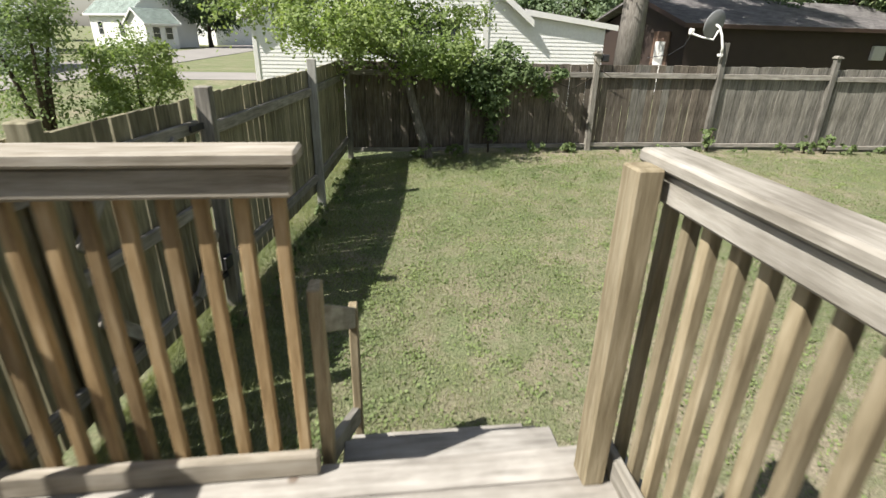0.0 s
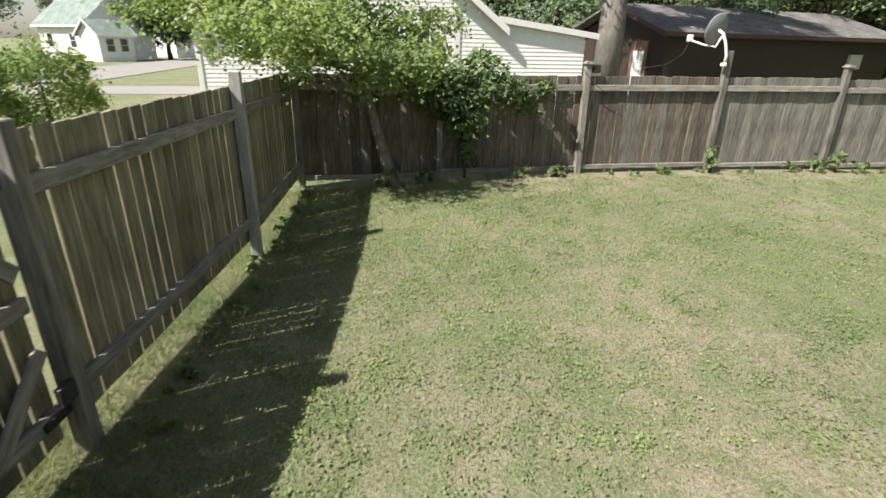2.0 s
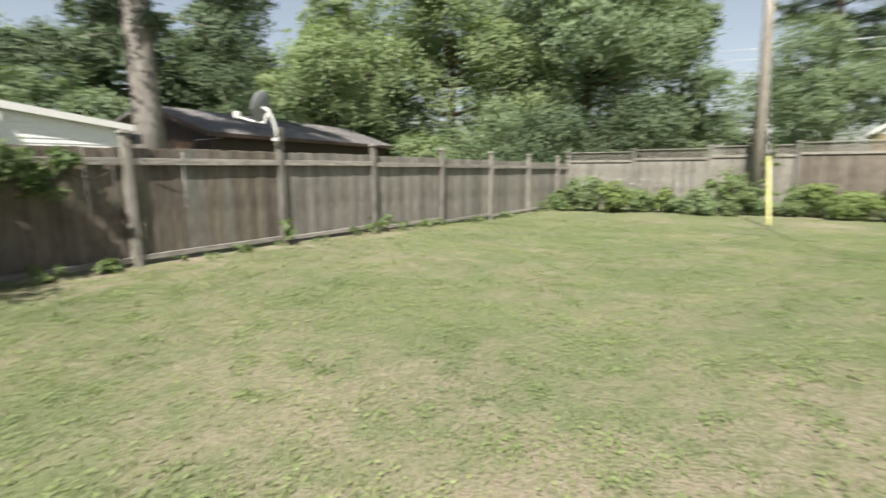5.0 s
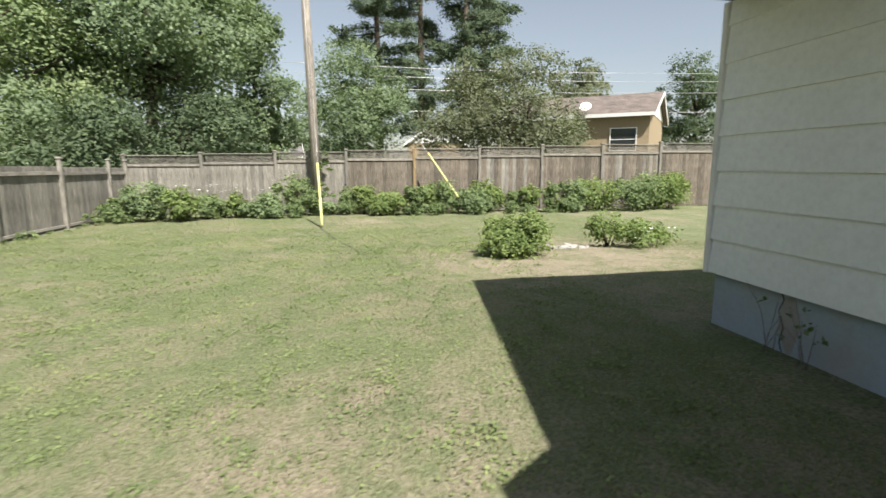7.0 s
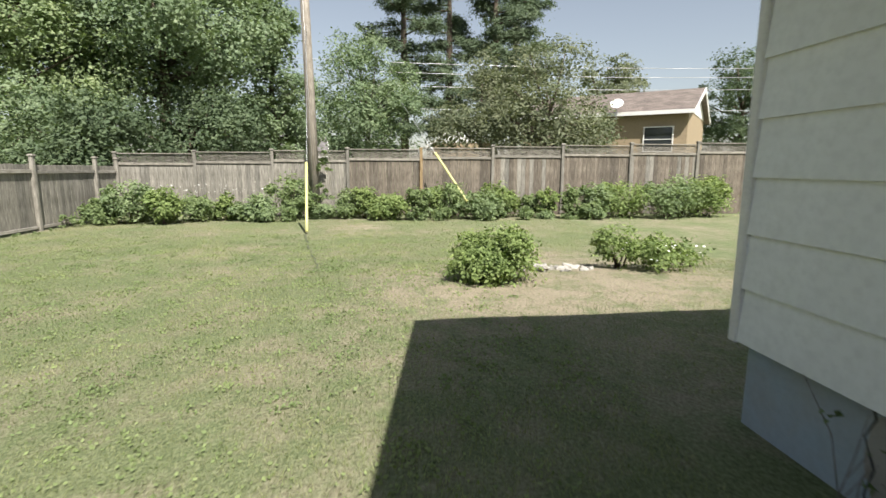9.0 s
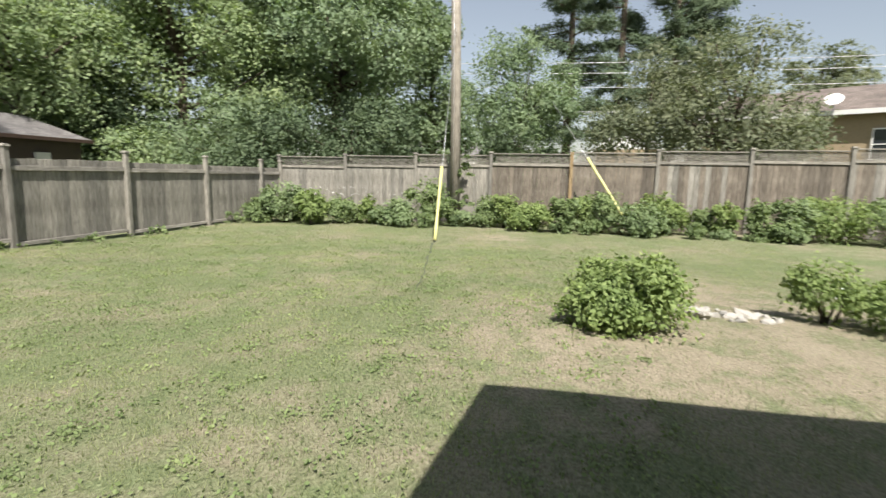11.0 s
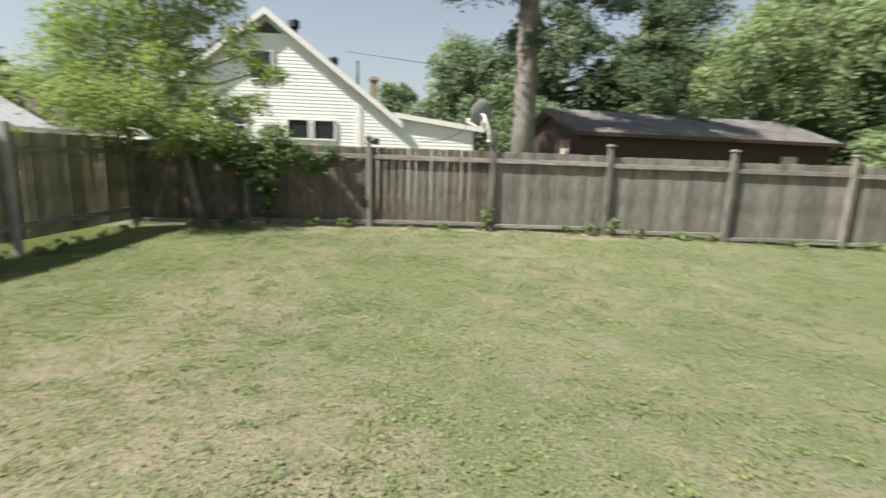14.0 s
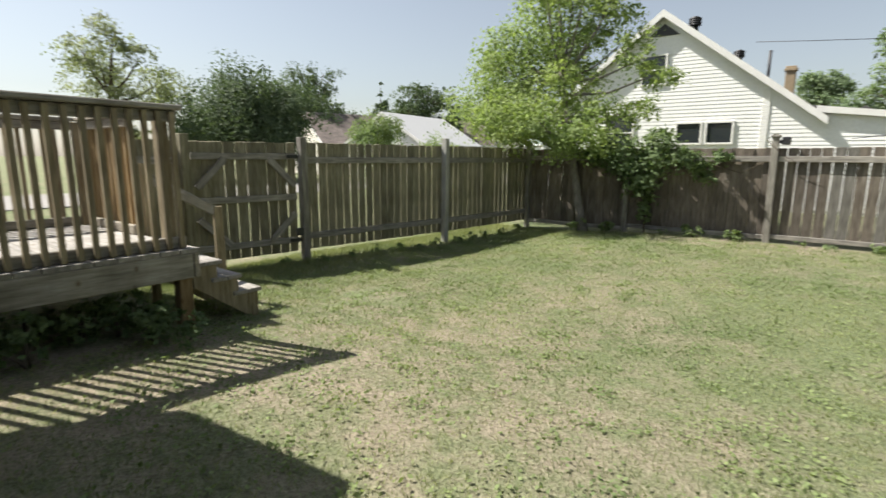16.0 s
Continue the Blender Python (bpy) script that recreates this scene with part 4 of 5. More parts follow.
def lobe_set(seed, cx, cy, cz, r, h, count, size):
    """Lobes spread through an upright egg of radius r and half height h."""
    rnd = random.Random(seed)
    out = [(cx, cy, cz, r * 0.62, h / r * 0.9)]
    for k in range(count):
        u, v = rnd.uniform(0, math.tau), rnd.uniform(-0.9, 0.95)
        s = math.sqrt(1 - v * v) * rnd.uniform(0.55, 1.08)
        if v > 0:
            s *= 1 - 0.25 * v
        out.append((cx + r * s * math.cos(u), cy + r * s * math.sin(u), cz + h * v * 0.85, size * rnd.uniform(0.5, 1.3), rnd.uniform(0.55, 0.95)))
    return out


# the box elder in the corner, leaning out over the fence
BOUGHS = [(-1.1, 0.9, 3.0, 1.0, 0.9), (-1.7, 0.2, 2.5, 0.75, 0.75), (-0.75, 0.8, 3.1, 0.5, 0.7), (-0.5, 0.1, 2.25, 0.75, 0.6), (-1.2, -0.4, 1.95, 0.6, 0.6), (0.25, 0.2, 2.3, 0.5, 0.6),
          (-2.3, 0.9, 2.9, 0.7, 0.7), (-0.2, -0.6, 1.75, 0.45, 0.6), (0.8, 0.4, 2.3, 0.32, 0.6), (-2.0, -0.5, 2.1, 0.5, 0.6), (-0.6, -0.1, 2.9, 0.38, 0.7), (-2.8, 0.6, 2.6, 0.75, 0.7),
          (-1.25, -1.15, 2.15, 0.5, 0.5), (-0.5, -1.2, 2.0, 0.42, 0.5), (0.25, -0.95, 1.9, 0.4, 0.5), (-0.9, -0.8, 2.3, 0.45, 0.5), (-0.95, -0.5, 1.78, 0.48, 0.6), (-0.3, -0.4, 1.68, 0.46, 0.6), (0.4, -0.3, 1.72, 0.42, 0.6), (-1.4, -0.3, 1.9, 0.45, 0.6)]
HEAD = [(-1.0, 0.7, 4.1, 0.95, 0.9), (-1.6, 1.2, 3.8, 0.9, 0.8), (-0.9, 1.1, 4.9, 0.75, 0.9), (-1.4, 0.6, 5.0, 0.7, 0.9), (-2.2, 0.6, 3.7, 0.65, 0.8), (0.0, 0.8, 4.3, 0.5, 0.8),
        (0.5, 0.6, 5.1, 0.6, 0.8), (-0.3, 0.7, 5.7, 0.7, 0.8), (-1.2, 0.8, 5.8, 0.7, 0.8), (-2.8, 1.0, 3.4, 0.7, 0.7), (-0.4, 0.9, 3.75, 0.45, 0.8), (0.75, 0.6, 3.15, 0.42, 0.7), (1.05, 0.5, 2.85, 0.34, 0.7), (0.45, 0.7, 3.6, 0.42, 0.8)]
branch_tree("box_elder_tree", "bright green box elder leaning over the fence corner", (0.75, 9.98), 5.2, 0.09, BOUGHS + HEAD, 38000, 0.072, M_ELDER, M_BARK, 21, (-0.9, 0.5), 0.3, up=0.3)


def vine():
    v = thing("climbing_vine", "dark green creeper hanging over the back fence", "vine", (0, 0, 0))
    lobes = [(1.0, 10.05, 1.55, 0.34, 0.7), (1.5, 10.0, 1.5, 0.4, 0.8), (2.05, 9.98, 1.55, 0.4, 0.85), (1.75, 9.95, 1.15, 0.32, 1.2), (2.5, 10.02, 1.45, 0.26, 0.8), (2.75, 10.0, 1.25, 0.2, 1.3),
             (1.85, 9.98, 0.75, 0.2, 1.7), (3.0, 10.05, 1.5, 0.18, 0.6), (2.0, 10.05, 1.85, 0.2, 0.7)]
    crown("foliage", lobes, 5200, 0.078, M_VINE, v, 31, 0.3, 0.15, per=16, loose=0.4)
    bm = bmesh.new()
    tube(bm, [(1.85, 10.12, 0.05), (1.8, 10.1, 0.7), (1.7, 10.08, 1.4), (1.5, 10.05, 1.9)], [0.02, 0.016, 0.013, 0.01], 6)
    part("stem", bm, M_DARKBARK, v)
    part("tendril", tube(bmesh.new(), [(2.9, 10.1, 1.35), (3.3, 10.12, 1.22), (3.62, 10.14, 1.4)], [0.007, 0.006, 0.005], 5), M_DARKBARK, v)
    part("tendril", tube(bmesh.new(), [(3.6, 10.14, 1.75), (3.85, 10.15, 1.5), (4.2, 10.16, 1.3)], [0.006, 0.006, 0.004], 5), M_DARKBARK, v)
    return v


vine()


def pine_giant():
    t = thing("pine_tree", "tall pine with a bare grey-brown trunk", "tree", (8.5, 19.0, 0))
    bm = bmesh.new()
    tube(bm, [(0, 0, -0.1), (0.02, 0, 3), (-0.05, 0.05, 7), (0.05, 0, 11), (0, 0, 17)], [0.47, 0.4, 0.35, 0.28, 0.08], 16)
    rnd = random.Random(4)
    lobes = []
    for k in range(-4, 16):
        z = 7.6 + k * 0.6
        a = k * 2.4
        L = rnd.uniform(2.6, 4.4) * (1 - 0.04 * abs(k))
        e = Vector((math.cos(a) * L, math.sin(a) * L, z + rnd.uniform(-0.9, 0.3)))
        tube(bm, [(0, 0, z), e * 0.5 + Vector((0, 0, z * 0.5 + 0.1)), e], [0.05, 0.03, 0.012], 6)
        for s in (0.2, 0.45, 0.7, 0.95):
            lobes.append((e.x * s, e.y * s, z + (e.z - z) * s, 0.5 + 0.3 * s, 0.5))
    part("trunk", bm, M_BARK, t)
    crown("crown", lobes, 30000, 0.22, M_PINE, t, 41, 0.2, 0.5, 0.3, per=40, loose=0.5)
    return t


pine_giant()

def plant(x, y, hgt, r, m, leaf, n, seed, name, label):
    """A tree of that height and crown radius."""
    low = 0.02 if y > 7 and x > 6 else 0.18
    cz = hgt * (0.5 + low / 2)
    if "spruce" in name:
        lobes = [(0, 0, hgt * k, r * (1.05 - k), 0.5) for k in (0.25, 0.36, 0.47, 0.58, 0.69, 0.8, 0.9)]
    else:
        lobes = lobe_set(seed, 0, 0, cz, r, hgt * (1 - low) / 2, 26 if n > 12000 else 14, r * 0.46)
    return branch_tree(name, label, (x, y), hgt, 0.03 * hgt * (0.5 if r < 2.2 else 0.9), lobes, n, leaf, m, M_DARKBARK, seed, shell=0.45, up=0.3)


plant(31.0, 13.2, 15.0, 5.6, M_MAPLE, 0.201, 71527, 51, "maple_tree", "large grey-green maple behind the rear fence")
plant(27.5, 20.5, 13.5, 4.6, M_LIGHTTREE, 0.201, 54697, 52, "ash_tree", "tall light green tree behind the fences")
plant(34.0, 8.5, 12.0, 2.6, M_MAPLE, 0.187, 29452, 53, "maple_tree", "grey-green maple beside the utility pole")
plant(23.5, 26.5, 13.0, 4.0, M_LIGHTTREE, 0.201, 37867, 54, "ash_tree", "light green tree behind the garage")
plant(18.0, 30.0, 12.0, 3.4, M_DARKTREE, 0.214, 33660, 55, "spruce_tree", "dark green tree behind the garage")
plant(13.0, 31.0, 10.5, 3.4, M_DARKTREE, 0.214, 33660, 56, "dark_tree", "dark green tree behind the garage roof")
plant(8.2, 33.0, 8.6, 3.2, M_MAPLE, 0.214, 29452, 57, "maple_tree", "mid-green tree behind the pine trunk")
plant(31.0, 30.0, 14.0, 5.0, M_MAPLE, 0.24, 33660, 58, "maple_tree", "tall green tree far behind the fence")
plant(23.0, 36.0, 13.0, 4.5, M_DARKTREE, 0.24, 29452, 59, "dark_tree", "tall dark tree in the far row")
plant(3.0, 48.0, 8.0, 2.6, M_MAPLE, 0.24, 11781, 60, "maple_tree", "green tree behind the white house")
plant(24.3, 2.4, 6.7, 2.1, M_MAPLE, 0.115, 21000, 61, "willow_tree", "silvery green small tree behind the rear fence")
plant(23.2, -4.9, 6.6, 2.6, M_OLIVE, 0.125, 21000, 62, "apple_tree", "olive green tree overhanging the rear fence")
plant(24.8, -2.4, 7.4, 1.9, M_OLIVE, 0.12, 11000, 63, "apple_tree", "thin olive tree with bare twigs behind the fence")
plant(46.0, -17.0, 11.0, 3.6, M_OLIVE, 0.214, 16830, 64, "elm_tree", "round grey-green tree behind the bungalow")
plant(47.0, -30.0, 12.0, 3.6, M_DARKTREE, 0.214, 16830, 65, "maple_tree", "dark green tree beyond the bungalow")
plant(-24.0, 18.0, 6.0, 3.6, M_DARKTREE, 0.173, 46282, 66, "maple_tree", "dense dark green maple across the street")
plant(-27.5, 12.0, 8.4, 2.8, M_PALE, 0.16, 11000, 67, "ash_tree", "airy pale green tree across the street")
plant(-33.0, 30.0, 9.5, 3.0, M_DARKTREE, 0.201, 13464, 68, "maple_tree", "dark tree behind the brown roof")
plant(-31.0, 36.5, 9.4, 2.0, M_DARKTREE, 0.201, 11781, 69, "spruce_tree", "dark conifer behind the houses")
plant(-33.0, 45.0, 10.0, 3.4, M_DARKTREE, 0.227, 13464, 70, "maple_tree", "green tree behind the houses")
plant(-28.0, 44.0, 9.5, 1.8, M_DARKTREE, 0.201, 11781, 71, "spruce_tree", "dark conifer behind the white house")
plant(-19.0, 66.0, 9.0, 3.6, M_DARKTREE, 0.24, 16830, 72, "maple_tree", "dark maple at the end of the street")
plant(-60.0, 70.0, 10.0, 6.0, M_DARKTREE, 0.401, 13464, 73, "far_tree", "far green tree on the skyline")
plant(-48.0, 82.0, 11.0, 6.0, M_MAPLE, 0.401, 13464, 74, "far_tree", "far green tree on the skyline")
plant(-66.0, 50.0, 10.0, 6.0, M_MAPLE, 0.401, 13464, 75, "far_tree", "far green tree on the skyline")
plant(-36.0, 95.0, 11.0, 6.0, M_DARKTREE, 0.401, 13464, 76, "far_tree", "far dark tree on the skyline")
plant(62.0, 16.0, 9.0, 5.0, M_MAPLE, 0.334, 10098, 77, "far_tree", "far green tree beyond the pole")
plant(66.0, 6.0, 8.0, 5.0, M_DARKTREE, 0.334, 10098, 78, "far_tree", "far dark tree beyond the pole")
# dark leaf on 91, 93, 98 colours in shade low behind the fence
plant(22.6, 12.8, 4.4, 2.2, M_DARKTREE, 0.164, 9000, 91, "young_maple_tree", "low leafy maple close behind the fence corner")
plant(24.5, 16.2, 5.0, 2.6, M_MAPLE, 0.164, 9500, 92, "young_ash_tree", "low light green tree behind the fence")
plant(25.5, 8.6, 4.6, 2.1, M_DARKTREE, 0.164, 8500, 93, "young_maple_tree", "low grey-green tree behind the rear fence")
plant(26.5, 24.5, 7.0, 3.2, M_DARKTREE, 0.196, 11475, 94, "young_maple_tree", "dark leafy tree beside the garage")
plant(17.0, 27.0, 6.5, 3.0, M_DARKTREE, 0.196, 11475, 95, "young_maple_tree", "dark leafy tree behind the garage")
plant(10.5, 28.0, 6.0, 2.6, M_MAPLE, 0.196, 8925, 96, "young_maple_tree", "green tree behind the garage gable")
plant(26.8, 10.6, 5.2, 2.6, M_DARKTREE, 0.164, 10500, 98, "young_maple_tree", "leafy grey-green maple filling the gap behind the fence")
plant(36.0, 20.0, 14.0, 4.6, M_MAPLE, 0.229, 15300, 97, "maple_tree", "tall green maple in the far row")


def tall_pine(x, y, h, seed):
    t = thing("white_pine_tree", "tall dark white pine with layered open branches", "tree", (x, y, 0), group="tall pines beyond the rear fence")
    rnd = random.Random(seed)
    bm = bmesh.new()
    tube(bm, [(0, 0, -0.1), (0.1, 0, h * 0.5), (0, 0.1, h)], [0.42, 0.3, 0.05], 10)
    lobes = []
    for k in range(38):
        z = h * (0.2 + 0.78 * k / 38)
        a = rnd.uniform(0, math.tau)
        L = rnd.uniform(2.6, 5.6) * (1.1 - 0.7 * k / 38)
        e = Vector((math.cos(a) * L, math.sin(a) * L, z + rnd.uniform(-0.3, 0.7)))
        tube(bm, [(0, 0, z), e], [0.09, 0.02], 5)
        for s in (0.3, 0.55, 0.8, 1.0):
            lobes.append((e.x * s, e.y * s, z + (e.z - z) * s, rnd.uniform(0.6, 1.2), 0.45))
    part("trunk", bm, M_DARKBARK, t)
    crown("crown", lobes, 40000, 0.26, M_PINE, t, seed, 0.2, 0.5, 0.35, per=40, loose=0.55)


for x, y, h, seed in ((50, 0.5, 23, 81), (54, -4.0, 26, 82), (51, -8.0, 23, 83), (56, -11.0, 24, 84)):
    tall_pine(x, y, h, seed)


# ---- shrubs and weeds ----
def shrub(name, label, x, y, r, h, n, leaf, m, seed, stems=5, category="bush", group=""):
    s = thing(name, label, category, (x, y, ground_z(x, y)), group=group)
    rnd = random.Random(seed)
    lobes = [(0, 0, h * 0.5, r * 0.75, h * 0.42 / (r * 0.75))]
    for k in range(9):
        a = rnd.uniform(0, math.tau)
        q = rnd.uniform(0.35, 0.78) * r
        zz = rnd.uniform(0.25, 0.8)
        lobes.append((q * math.cos(a), q * math.sin(a), h * zz, r * rnd.uniform(0.24, 0.4), 0.8))
    bm = bmesh.new()
    for k in range(stems):
        l = rnd.choice(lobes)
        tube(bm, [(rnd.uniform(-0.1, 0.1) * r, rnd.uniform(-0.1, 0.1) * r, -0.03), (l[0] * 0.5, l[1] * 0.5, l[2] * 0.55), l[:3]], [0.018 * h + 0.004, 0.012 * h + 0.003, 0.004], 5)
    part("stem", bm, M_DARKBARK, s)
    crown("foliage", lobes, n, leaf, m, s, seed, 0.4, 0.3, per=16, loose=0.4)
    return s


shrub("garden_bush", "rounded bright green bush on the lawn", 8.56, 0.06, 0.6, 0.62, 12000, 0.053, M_BUSH, 101)
shrub("flowering_shrub", "loose green shrub beside pale rubble", 9.35, -1.85, 0.42, 0.7, 1700, 0.055, M_BUSH, 102)
shrub("flowering_shrub", "low green shrub with white flowers", 9.1, -2.35, 0.55, 0.5, 1900, 0.052, M_BUSH, 103)
shrub("flowering_shrub", "low green shrub by the rubble", 9.4, -2.9, 0.36, 0.42, 600, 0.055, M_WEED, 104)
shrub("garden_bush", "tall leafy shrub behind the picket fence", -6.2, 11.3, 1.05, 2.95, 8500, 0.066, M_WEED, 105)
shrub("garden_bush", "rounded leafy shrub behind the picket fence", -4.9, 12.4, 1.05, 2.3, 9500, 0.066, M_ELDER, 106)
rnd_row = random.Random(77)
yy = 9.6
k = 0
while yy > -9.5:
    big = 4.2 < yy < 5.1
    r = 0.85 if big else rnd_row.uniform(0.32, 0.75)
    hgt = 1.5 if big else rnd_row.uniform(0.45, 1.3)
    if yy < -5.5:
        r, hgt = rnd_row.uniform(0.8, 1.0), rnd_row.uniform(1.25, 1.6)
    shrub("border_shrub", "leafy green shrub along the rear fence", 18.75 + rnd_row.uniform(-0.6, 0.3) - (0.7 if yy > 7 else 0), yy, r, hgt, int(1500 + 3200 * r), 0.085, (M_WEED, M_BUSH, M_LIGHTTREE)[rnd_row.randrange(3)], 120 + k, 3, group="shrubs along the rear fence")
    yy -= r * rnd_row.uniform(1.0, 1.6)
    k += 1
rnd_low = random.Random(83)
for k in range(20):
    shrub("border_plant", "low leafy plant among the border shrubs", 18.3 + rnd_low.uniform(-0.5, 0.5), 8.6 - 0.72 * k + rnd_low.uniform(-0.25, 0.25), rnd_low.uniform(0.3, 0.55), rnd_low.uniform(0.3, 0.65), 1100, 0.075, (M_WEED, M_LIGHTTREE)[k % 2], 400 + k, 2, group="low plants along the rear fence")
for k, (x, r, hgt) in enumerate(((6.0, 0.16, 0.62), (8.05, 0.16, 0.42), (8.5, 0.17, 0.45), (9.0, 0.15, 0.25), (7.55, 0.12, 0.2), (3.3, 0.14, 0.22), (2.7, 0.16, 0.22), (9.9, 0.2, 0.2), (10.4, 0.18, 0.2), (5.2, 0.12, 0.12), (12.2, 0.22, 0.2), (14.0, 0.22, 0.2), (16.9, 0.3, 0.45), (0.6, 0.2, 0.3), (1.2, 0.2, 0.25))):
    shrub("fence_weed", "small green weed at the fence foot", x, 9.98, r, hgt, 320 if hgt > 0.3 else 180, 0.07, M_WEED, 180 + k, 2, "weed", "weeds along the back fence")
rnd_foot = random.Random(61)
for k in range(26):
    shrub("fence_weed", "tiny green weed at the fence foot", 2.2 + 0.6 * k + rnd_foot.uniform(-0.25, 0.25), 10.0 + rnd_foot.uniform(-0.12, 0.05), rnd_foot.uniform(0.06, 0.13), rnd_foot.uniform(0.07, 0.16), 70, 0.05, M_WEED, 330 + k, 1, "weed", "weeds along the back fence")
for k in range(12):
    t = k / 11
    shrub("fence_weed", "tiny green weed at the picket fence foot", -1.15 + 0.62 * t + rnd_foot.uniform(-0.05, 0.12), 4.6 + 5.0 * t, rnd_foot.uniform(0.08, 0.16), rnd_foot.uniform(0.08, 0.2), 110, 0.05, M_WEED, 360 + k, 1, "weed", "weeds along the picket fence")
# plants under the deck; the dark vine leaf puts its shade into their colour
rnd_deck = random.Random(9)
for k in range(24):
    x, y = rnd_deck.uniform(0.0, 0.85), -0.05 + k * 0.1
    shrub("deck_weed", "leafy weed growing beside the deck", x, y, rnd_deck.uniform(0.16, 0.3), rnd_deck.uniform(0.2, 0.5), 320, 0.05, M_VINE, 210 + k, 2, "weed", "weeds beside the deck")


def flowers():
    f = thing("white_flowers", "scattered white daisy heads", "flowers", kind="stuff")
    rng = np.random.default_rng(5)
    c = np.concatenate([np.stack([rng.normal(9.0, 0.25, 26), rng.normal(-2.15, 0.35, 26), rng.uniform(0.3, 0.52, 26)], 1),
                        np.stack([rng.normal(18.1, 0.2, 60), rng.normal(6.7, 0.8, 60), rng.uniform(0.75, 1.0, 60)], 1)])
    part("petals", leaf_mesh("petals", c, np.tile(np.array([-0.3, 0.0, 1.0]), (len(c), 1)), 0.035, rng, 0.95, 0.25, 0.02), M_PETAL, f)


flowers()


def rubble():
    rnd = random.Random(15)
    for k in range(46):
        bm = bmesh.new()
        bmesh.ops.create_icosphere(bm, subdivisions=1, radius=rnd.choice((0.03, 0.045, 0.06, 0.09)))
        sx, sy, sz = rnd.uniform(0.8, 1.6), rnd.uniform(0.7, 1.2), rnd.uniform(0.4, 0.9)
        for v in bm.verts:
            v.co *= rnd.uniform(0.7, 1.2)
            v.co = Vector((v.co.x * sx, v.co.y * sy, v.co.z * sz))
        heap = k < 16
        x = (9.25 if heap else 9.35) + rnd.gauss(0, 0.14 if heap else 0.2)
        y = (-0.62 if heap else -1.05) + rnd.gauss(0, 0.11 if heap else 0.2)
        o = part("rubble_stone", bm, M_STONE, None, loc=(x, y, ground_z(x, y) + (rnd.uniform(0.0, 0.07) if heap else 0.01)), rot=(rnd.uniform(-25, 25), rnd.uniform(-25, 25), rnd.uniform(0, 180)))
        tagged(o, "pale broken concrete lump on bare soil", "stone", "rubble beside the bush")


rubble()


# ---- pole, wires, dish ----
def utility_pole():
    p = thing("utility_pole", "tall weathered grey wooden utility pole", "utility pole", (19.35, 3.92, ground_z(19.35, 3.92)))
    part("pole", tube(bmesh.new(), [(0, 0, -0.1), (0.0, 0.05, 4), (0.02, 0.18, 10)], [0.165, 0.15, 0.12], 16), M_POLE, p)
    part("ground_wire", tube(bmesh.new(), [(-0.165, 0.03, 0.1), (-0.15, 0.08, 4), (-0.12, 0.2, 9.5)], [0.008] * 3, 5), M_STEEL, p)
    crown("creeper", [(-0.1, -0.25, 1.7, 0.28, 1.4), (0.0, -0.3, 0.9, 0.25, 1.8)], 700, 0.09, M_WEED, p, 88, 0.3)
    return p


def guy(base, top, anchor, label):
    g = thing("guy_wire", label, "guy wire")
    b, t = Vector(base), Vector(top)
    bm = tube(bmesh.new(), [b + (t - b) * k / 6 for k in range(7)], [0.036] * 7, 10)
    part("guard", bm, M_YELLOW, g, "yellow plastic guy guard")
    part("wire", tube(bmesh.new(), [b - (t - b) * 0.05, b.lerp(Vector(anchor), 0.5), anchor], [0.007] * 3, 5), M_STEEL, g)


utility_pole()
guy((15.02, 3.47, -0.05), (16.2, 3.62, 1.62), (19.3, 3.98, 5.9), "steel guy wire with yellow guard on the lawn")
guy((18.6, -1.12, 0.2), (19.12, 0.03, 1.98), (19.6, 1.1, 3.6), "steel guy wire with yellow guard beside the rear fence")


def overhead():
    rows = ((7.6, 0.0), (7.05, 0.2), (6.3, 0.25), (5.0, 0.3))
    for z, o in rows:
        w = thing("overhead_wire", "thin pale overhead cable", "cable", group="overhead cables")
        a, b = Vector((33.0, 22.0 + o, z + 0.6)), Vector((35.0, -46.0, z + 1.6))
        pts = [a.lerp(b, k / 16) - Vector((0, 0, 1.1 * (1 - (k / 8 - 1) ** 2))) for k in range(17)]
        part("cable", tube(bmesh.new(), pts, [0.016] * 17, 5), M_STEEL, w)
    w = thing("overhead_wire", "dark service cable running from the white house", "cable", group="overhead cables")
    a, b = Vector((1.5, 24.0, 5.85)), Vector((22.0, 25.0, 5.2))
    part("cable", tube(bmesh.new(), [a.lerp(b, k / 12) - Vector((0, 0, 0.35 * (1 - (k / 6 - 1) ** 2))) for k in range(13)], [0.012] * 13, 5), M_BLACK, w)


overhead()


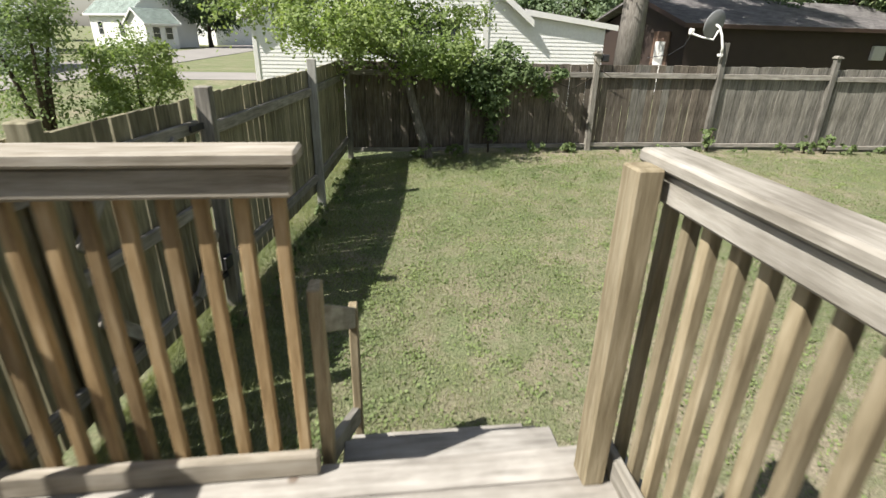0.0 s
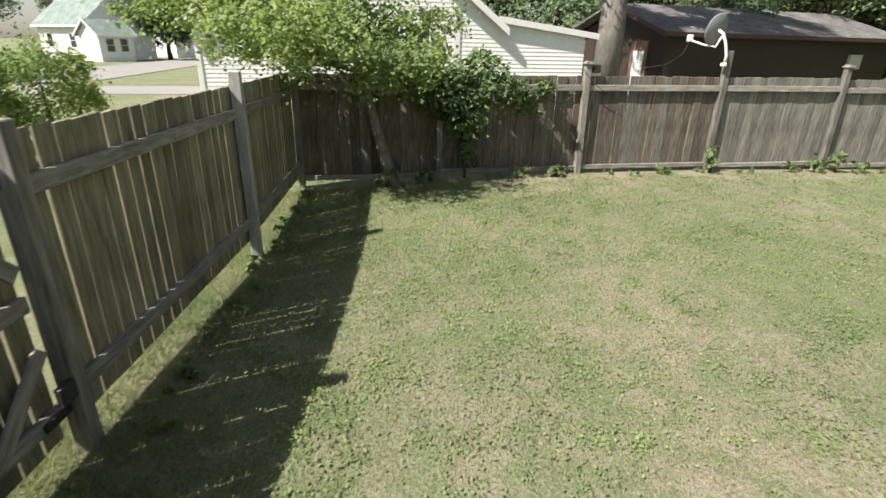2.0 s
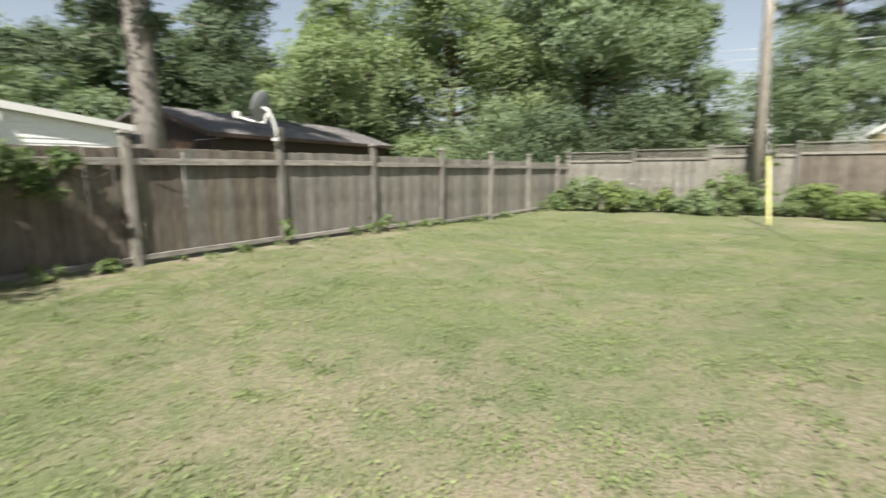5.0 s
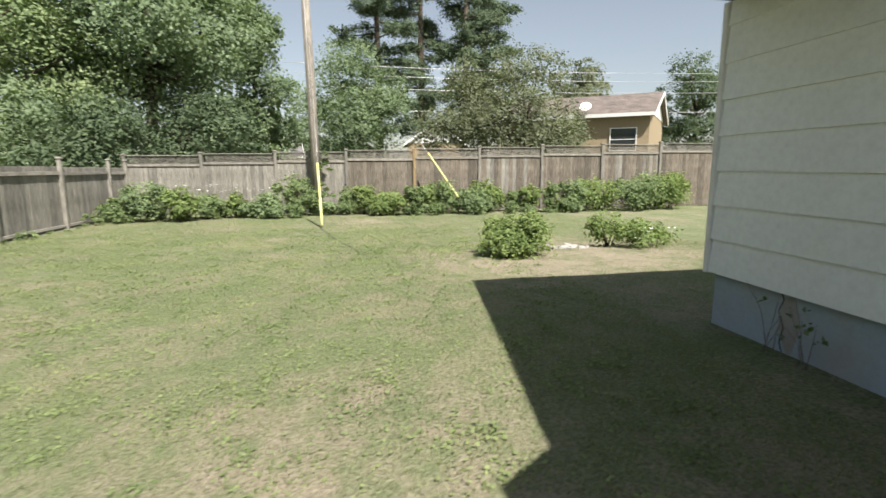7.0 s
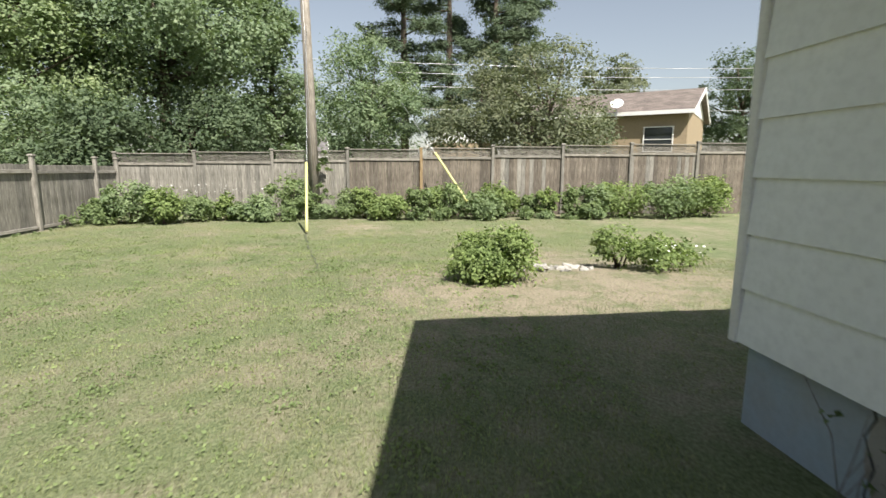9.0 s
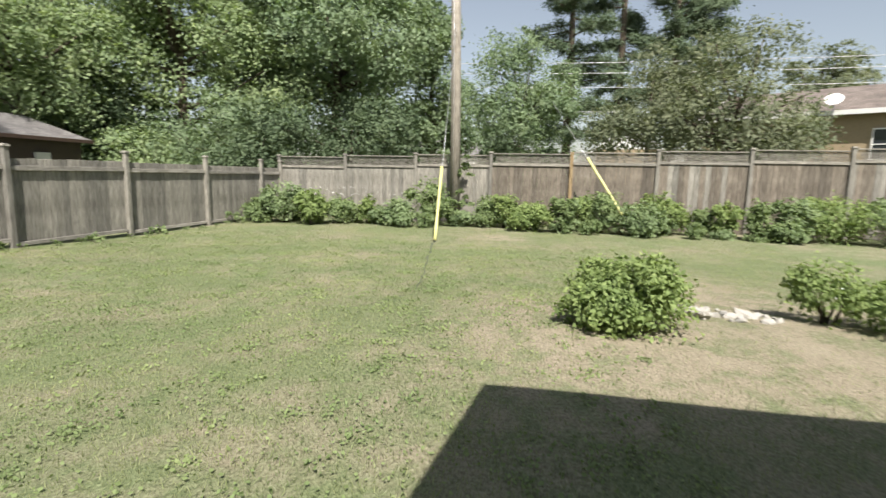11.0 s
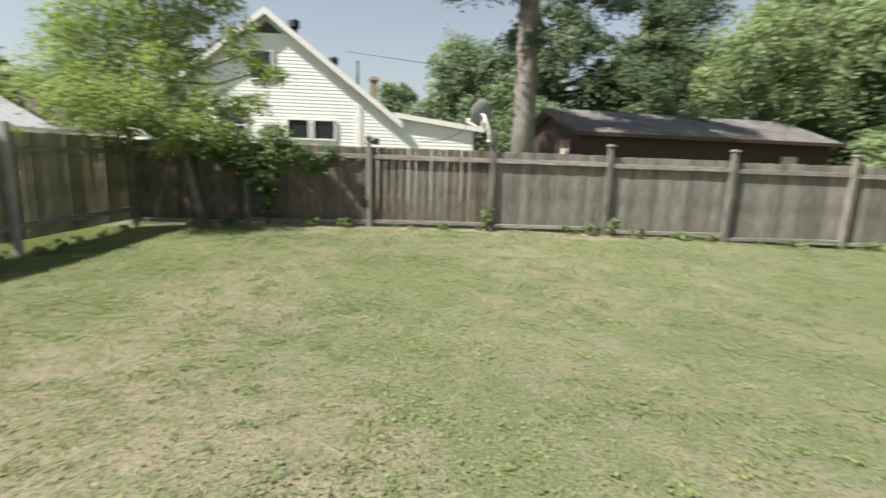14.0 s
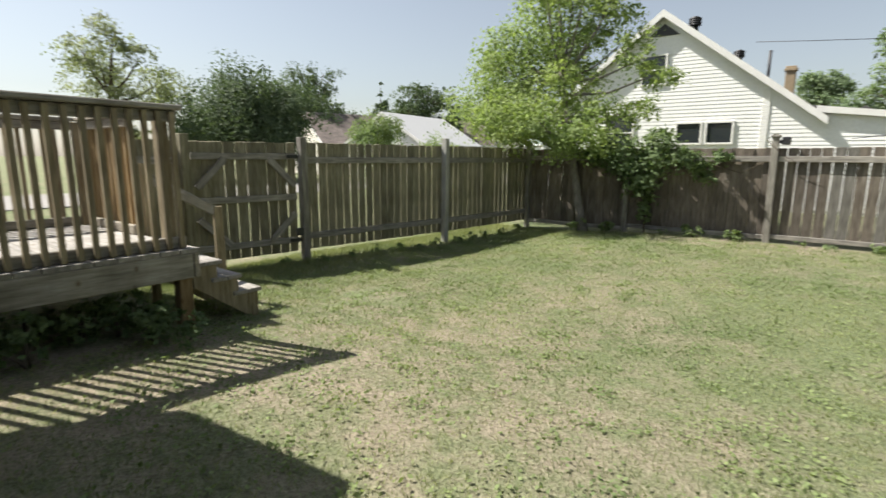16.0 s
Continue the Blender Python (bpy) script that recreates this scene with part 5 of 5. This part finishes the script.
def dish():
    d = thing("satellite_dish", "grey satellite dish on an arm atop a fence post", "satellite dish", (6.05, 10.2, 2.02))
    bm = bmesh.new()
    prof = [(0.001, 0.0), (0.09, 0.006), (0.16, 0.022), (0.21, 0.042), (0.225, 0.05), (0.22, 0.062), (0.15, 0.036), (0.001, 0.014)]
    rings = [[bm.verts.new((r * math.cos(k * math.tau / 28), r * 1.08 * math.sin(k * math.tau / 28), z)) for k in range(28)] for r, z in prof]
    for a, b in zip(rings, rings[1:]):
        for k in range(28):
            bm.faces.new((a[k], a[(k + 1) % 28], b[(k + 1) % 28], b[k])).smooth = True
    bmesh.ops.recalc_face_normals(bm, faces=bm.faces[:])
    part("reflector", bm, M_DISH, d, loc=(-0.2, 0.05, 0.29), rot=(76, 0, -165))
    part("mast", tube(bmesh.new(), [(-0.065, -0.05, -0.2), (-0.07, -0.07, -0.08), (-0.12, -0.05, 0.12), (-0.17, -0.01, 0.25), (-0.2, 0.052, 0.29)], [0.022] * 5, 10), M_TRIM, d)
    part("bracket", block(-0.1, -0.04, -0.085, 0.0, -0.23, -0.18, 0.006), M_TRIM, d)
    part("feed_arm", tube(bmesh.new(), [(-0.17, 0.0, 0.2), (-0.2, 0.05, 0.05), (-0.3, 0.22, 0.08), (-0.42, 0.42, 0.15)], [0.016] * 4, 8), M_TRIM, d)
    part("receiver", block(-0.46, -0.38, 0.38, 0.46, 0.12, 0.23, 0.015), M_TRIM, d)
    part("cable", tube(bmesh.new(), [(-0.42, 0.42, 0.13), (-0.58, 0.3, -0.06), (-0.95, 0.12, -0.22), (-1.4, 0.02, -0.27)], [0.006] * 4, 5), M_BLACK, d)
    return d


dish()
lamp = thing("fence_lamp", "small black box lamp on a fence post", "lamp", (3.86, 10.2, 1.72))
part("body", block(-0.06, 0.06, -0.05, 0.05, -0.05, 0.07, 0.012), M_BLACK, lamp)
part("arm", block(-0.09, -0.055, -0.02, 0.02, -0.03, 0.02, 0.004), M_BLACK, lamp)


# ---- lawn growth ----
def blades():
    rng = np.random.default_rng(12)
    n = 420000
    x = -1.6 + 19.8 * rng.random(n) ** 1.6
    y = -0.1 + 10.1 * rng.random(n)
    y = np.where((x > 5.3) & (rng.random(n) < 0.22), -0.1 - 4.0 * rng.random(n), y)
    keep = np.array([noise.noise((a * 0.8, b * 0.8, 3.0)) + 0.5 * noise.noise((a * 3.1, b * 3.1, 1.0)) > -0.6 for a, b in zip(x, y)])
    keep &= ~((x < 0.75) & (y < 2.5))
    keep &= rng.random(n) > np.array([0.85 * bare_at(a, b) for a, b in zip(x, y)])
    x, y = x[keep], y[keep]
    n = len(x)
    z = np.array([ground_z(a, b) for a, b in zip(x, y)])
    h = rng.uniform(0.014, 0.04, n) * (1 + 0.6 * (np.abs(y - 10) < 0.35) + 1.1 * (x < -0.62))
    a = rng.uniform(0, math.tau, n)
    w = rng.uniform(0.0016, 0.0034, n)
    bx, by = np.cos(a) * w, np.sin(a) * w
    tx, ty = rng.normal(0, 0.5, n) * h, rng.normal(0, 0.5, n) * h
    v = np.stack([np.stack([x - bx, y - by, z], 1), np.stack([x + bx, y + by, z], 1), np.stack([x + tx, y + ty, z + h], 1)], 1).reshape(-1, 3)
    me = bpy.data.meshes.new("grass_blades")
    me.vertices.add(3 * n)
    me.vertices.foreach_set("co", v.astype(np.float32).ravel())
    me.loops.add(3 * n)
    me.loops.foreach_set("vertex_index", np.arange(3 * n, dtype=np.int32))
    me.polygons.add(n)
    me.polygons.foreach_set("loop_start", (np.arange(n) * 3).astype(np.int32))
    me.update(calc_edges=True)
    me.materials.append(M_GRASS)
    tagged(new("grass", me), "short patchy grass blades over the lawn", "grass", kind="stuff")


def clover():
    rng = np.random.default_rng(13)
    n = 70000
    k = 2300
    cx, cy = -0.6 + 15.5 * rng.random(k) ** 1.4, 0.0 + 9.8 * rng.random(k)
    p = rng.integers(0, k, n)
    spread = rng.choice(np.array([0.05, 0.09, 0.16]), k)[p]
    x, y = cx[p] + rng.normal(0, 1, n) * spread, cy[p] + rng.normal(0, 1, n) * spread
    keep = ~((x < 0.75) & (y < 2.5))
    x, y = x[keep], y[keep]
    z = np.array([ground_z(a, b) for a, b in zip(x, y)]) + rng.uniform(0.008, 0.028, len(x))
    me = leaf_mesh("clover", np.stack([x, y, z], 1), np.tile(np.array([0, 0, 1.0]), (len(x), 1)), 0.025, rng, 0.7, 0.6, 0.1)
    me.materials.append(M_CLOVER)
    tagged(new("clover_patches", me), "small broad-leaved weeds in the lawn", "weeds", kind="stuff")


def lawn_line():
    """A narrow dark strip on the lawn from the guy anchor towards the house."""
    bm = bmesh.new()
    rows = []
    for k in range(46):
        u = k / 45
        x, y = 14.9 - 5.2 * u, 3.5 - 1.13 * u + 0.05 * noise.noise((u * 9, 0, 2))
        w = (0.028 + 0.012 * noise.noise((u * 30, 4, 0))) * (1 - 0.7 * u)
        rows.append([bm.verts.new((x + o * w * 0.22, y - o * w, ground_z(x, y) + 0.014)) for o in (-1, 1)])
    for a, c in zip(rows, rows[1:]):
        bm.faces.new((a[0], a[1], c[1], c[0]))
    bmesh.ops.recalc_face_normals(bm, faces=bm.faces[:])
    o = part("lawn_line", bm, M_DARKLINE, None)
    tagged(o, "narrow dark line across the lawn", "lawn seam", kind="structure")


blades()
clover()
lawn_line()
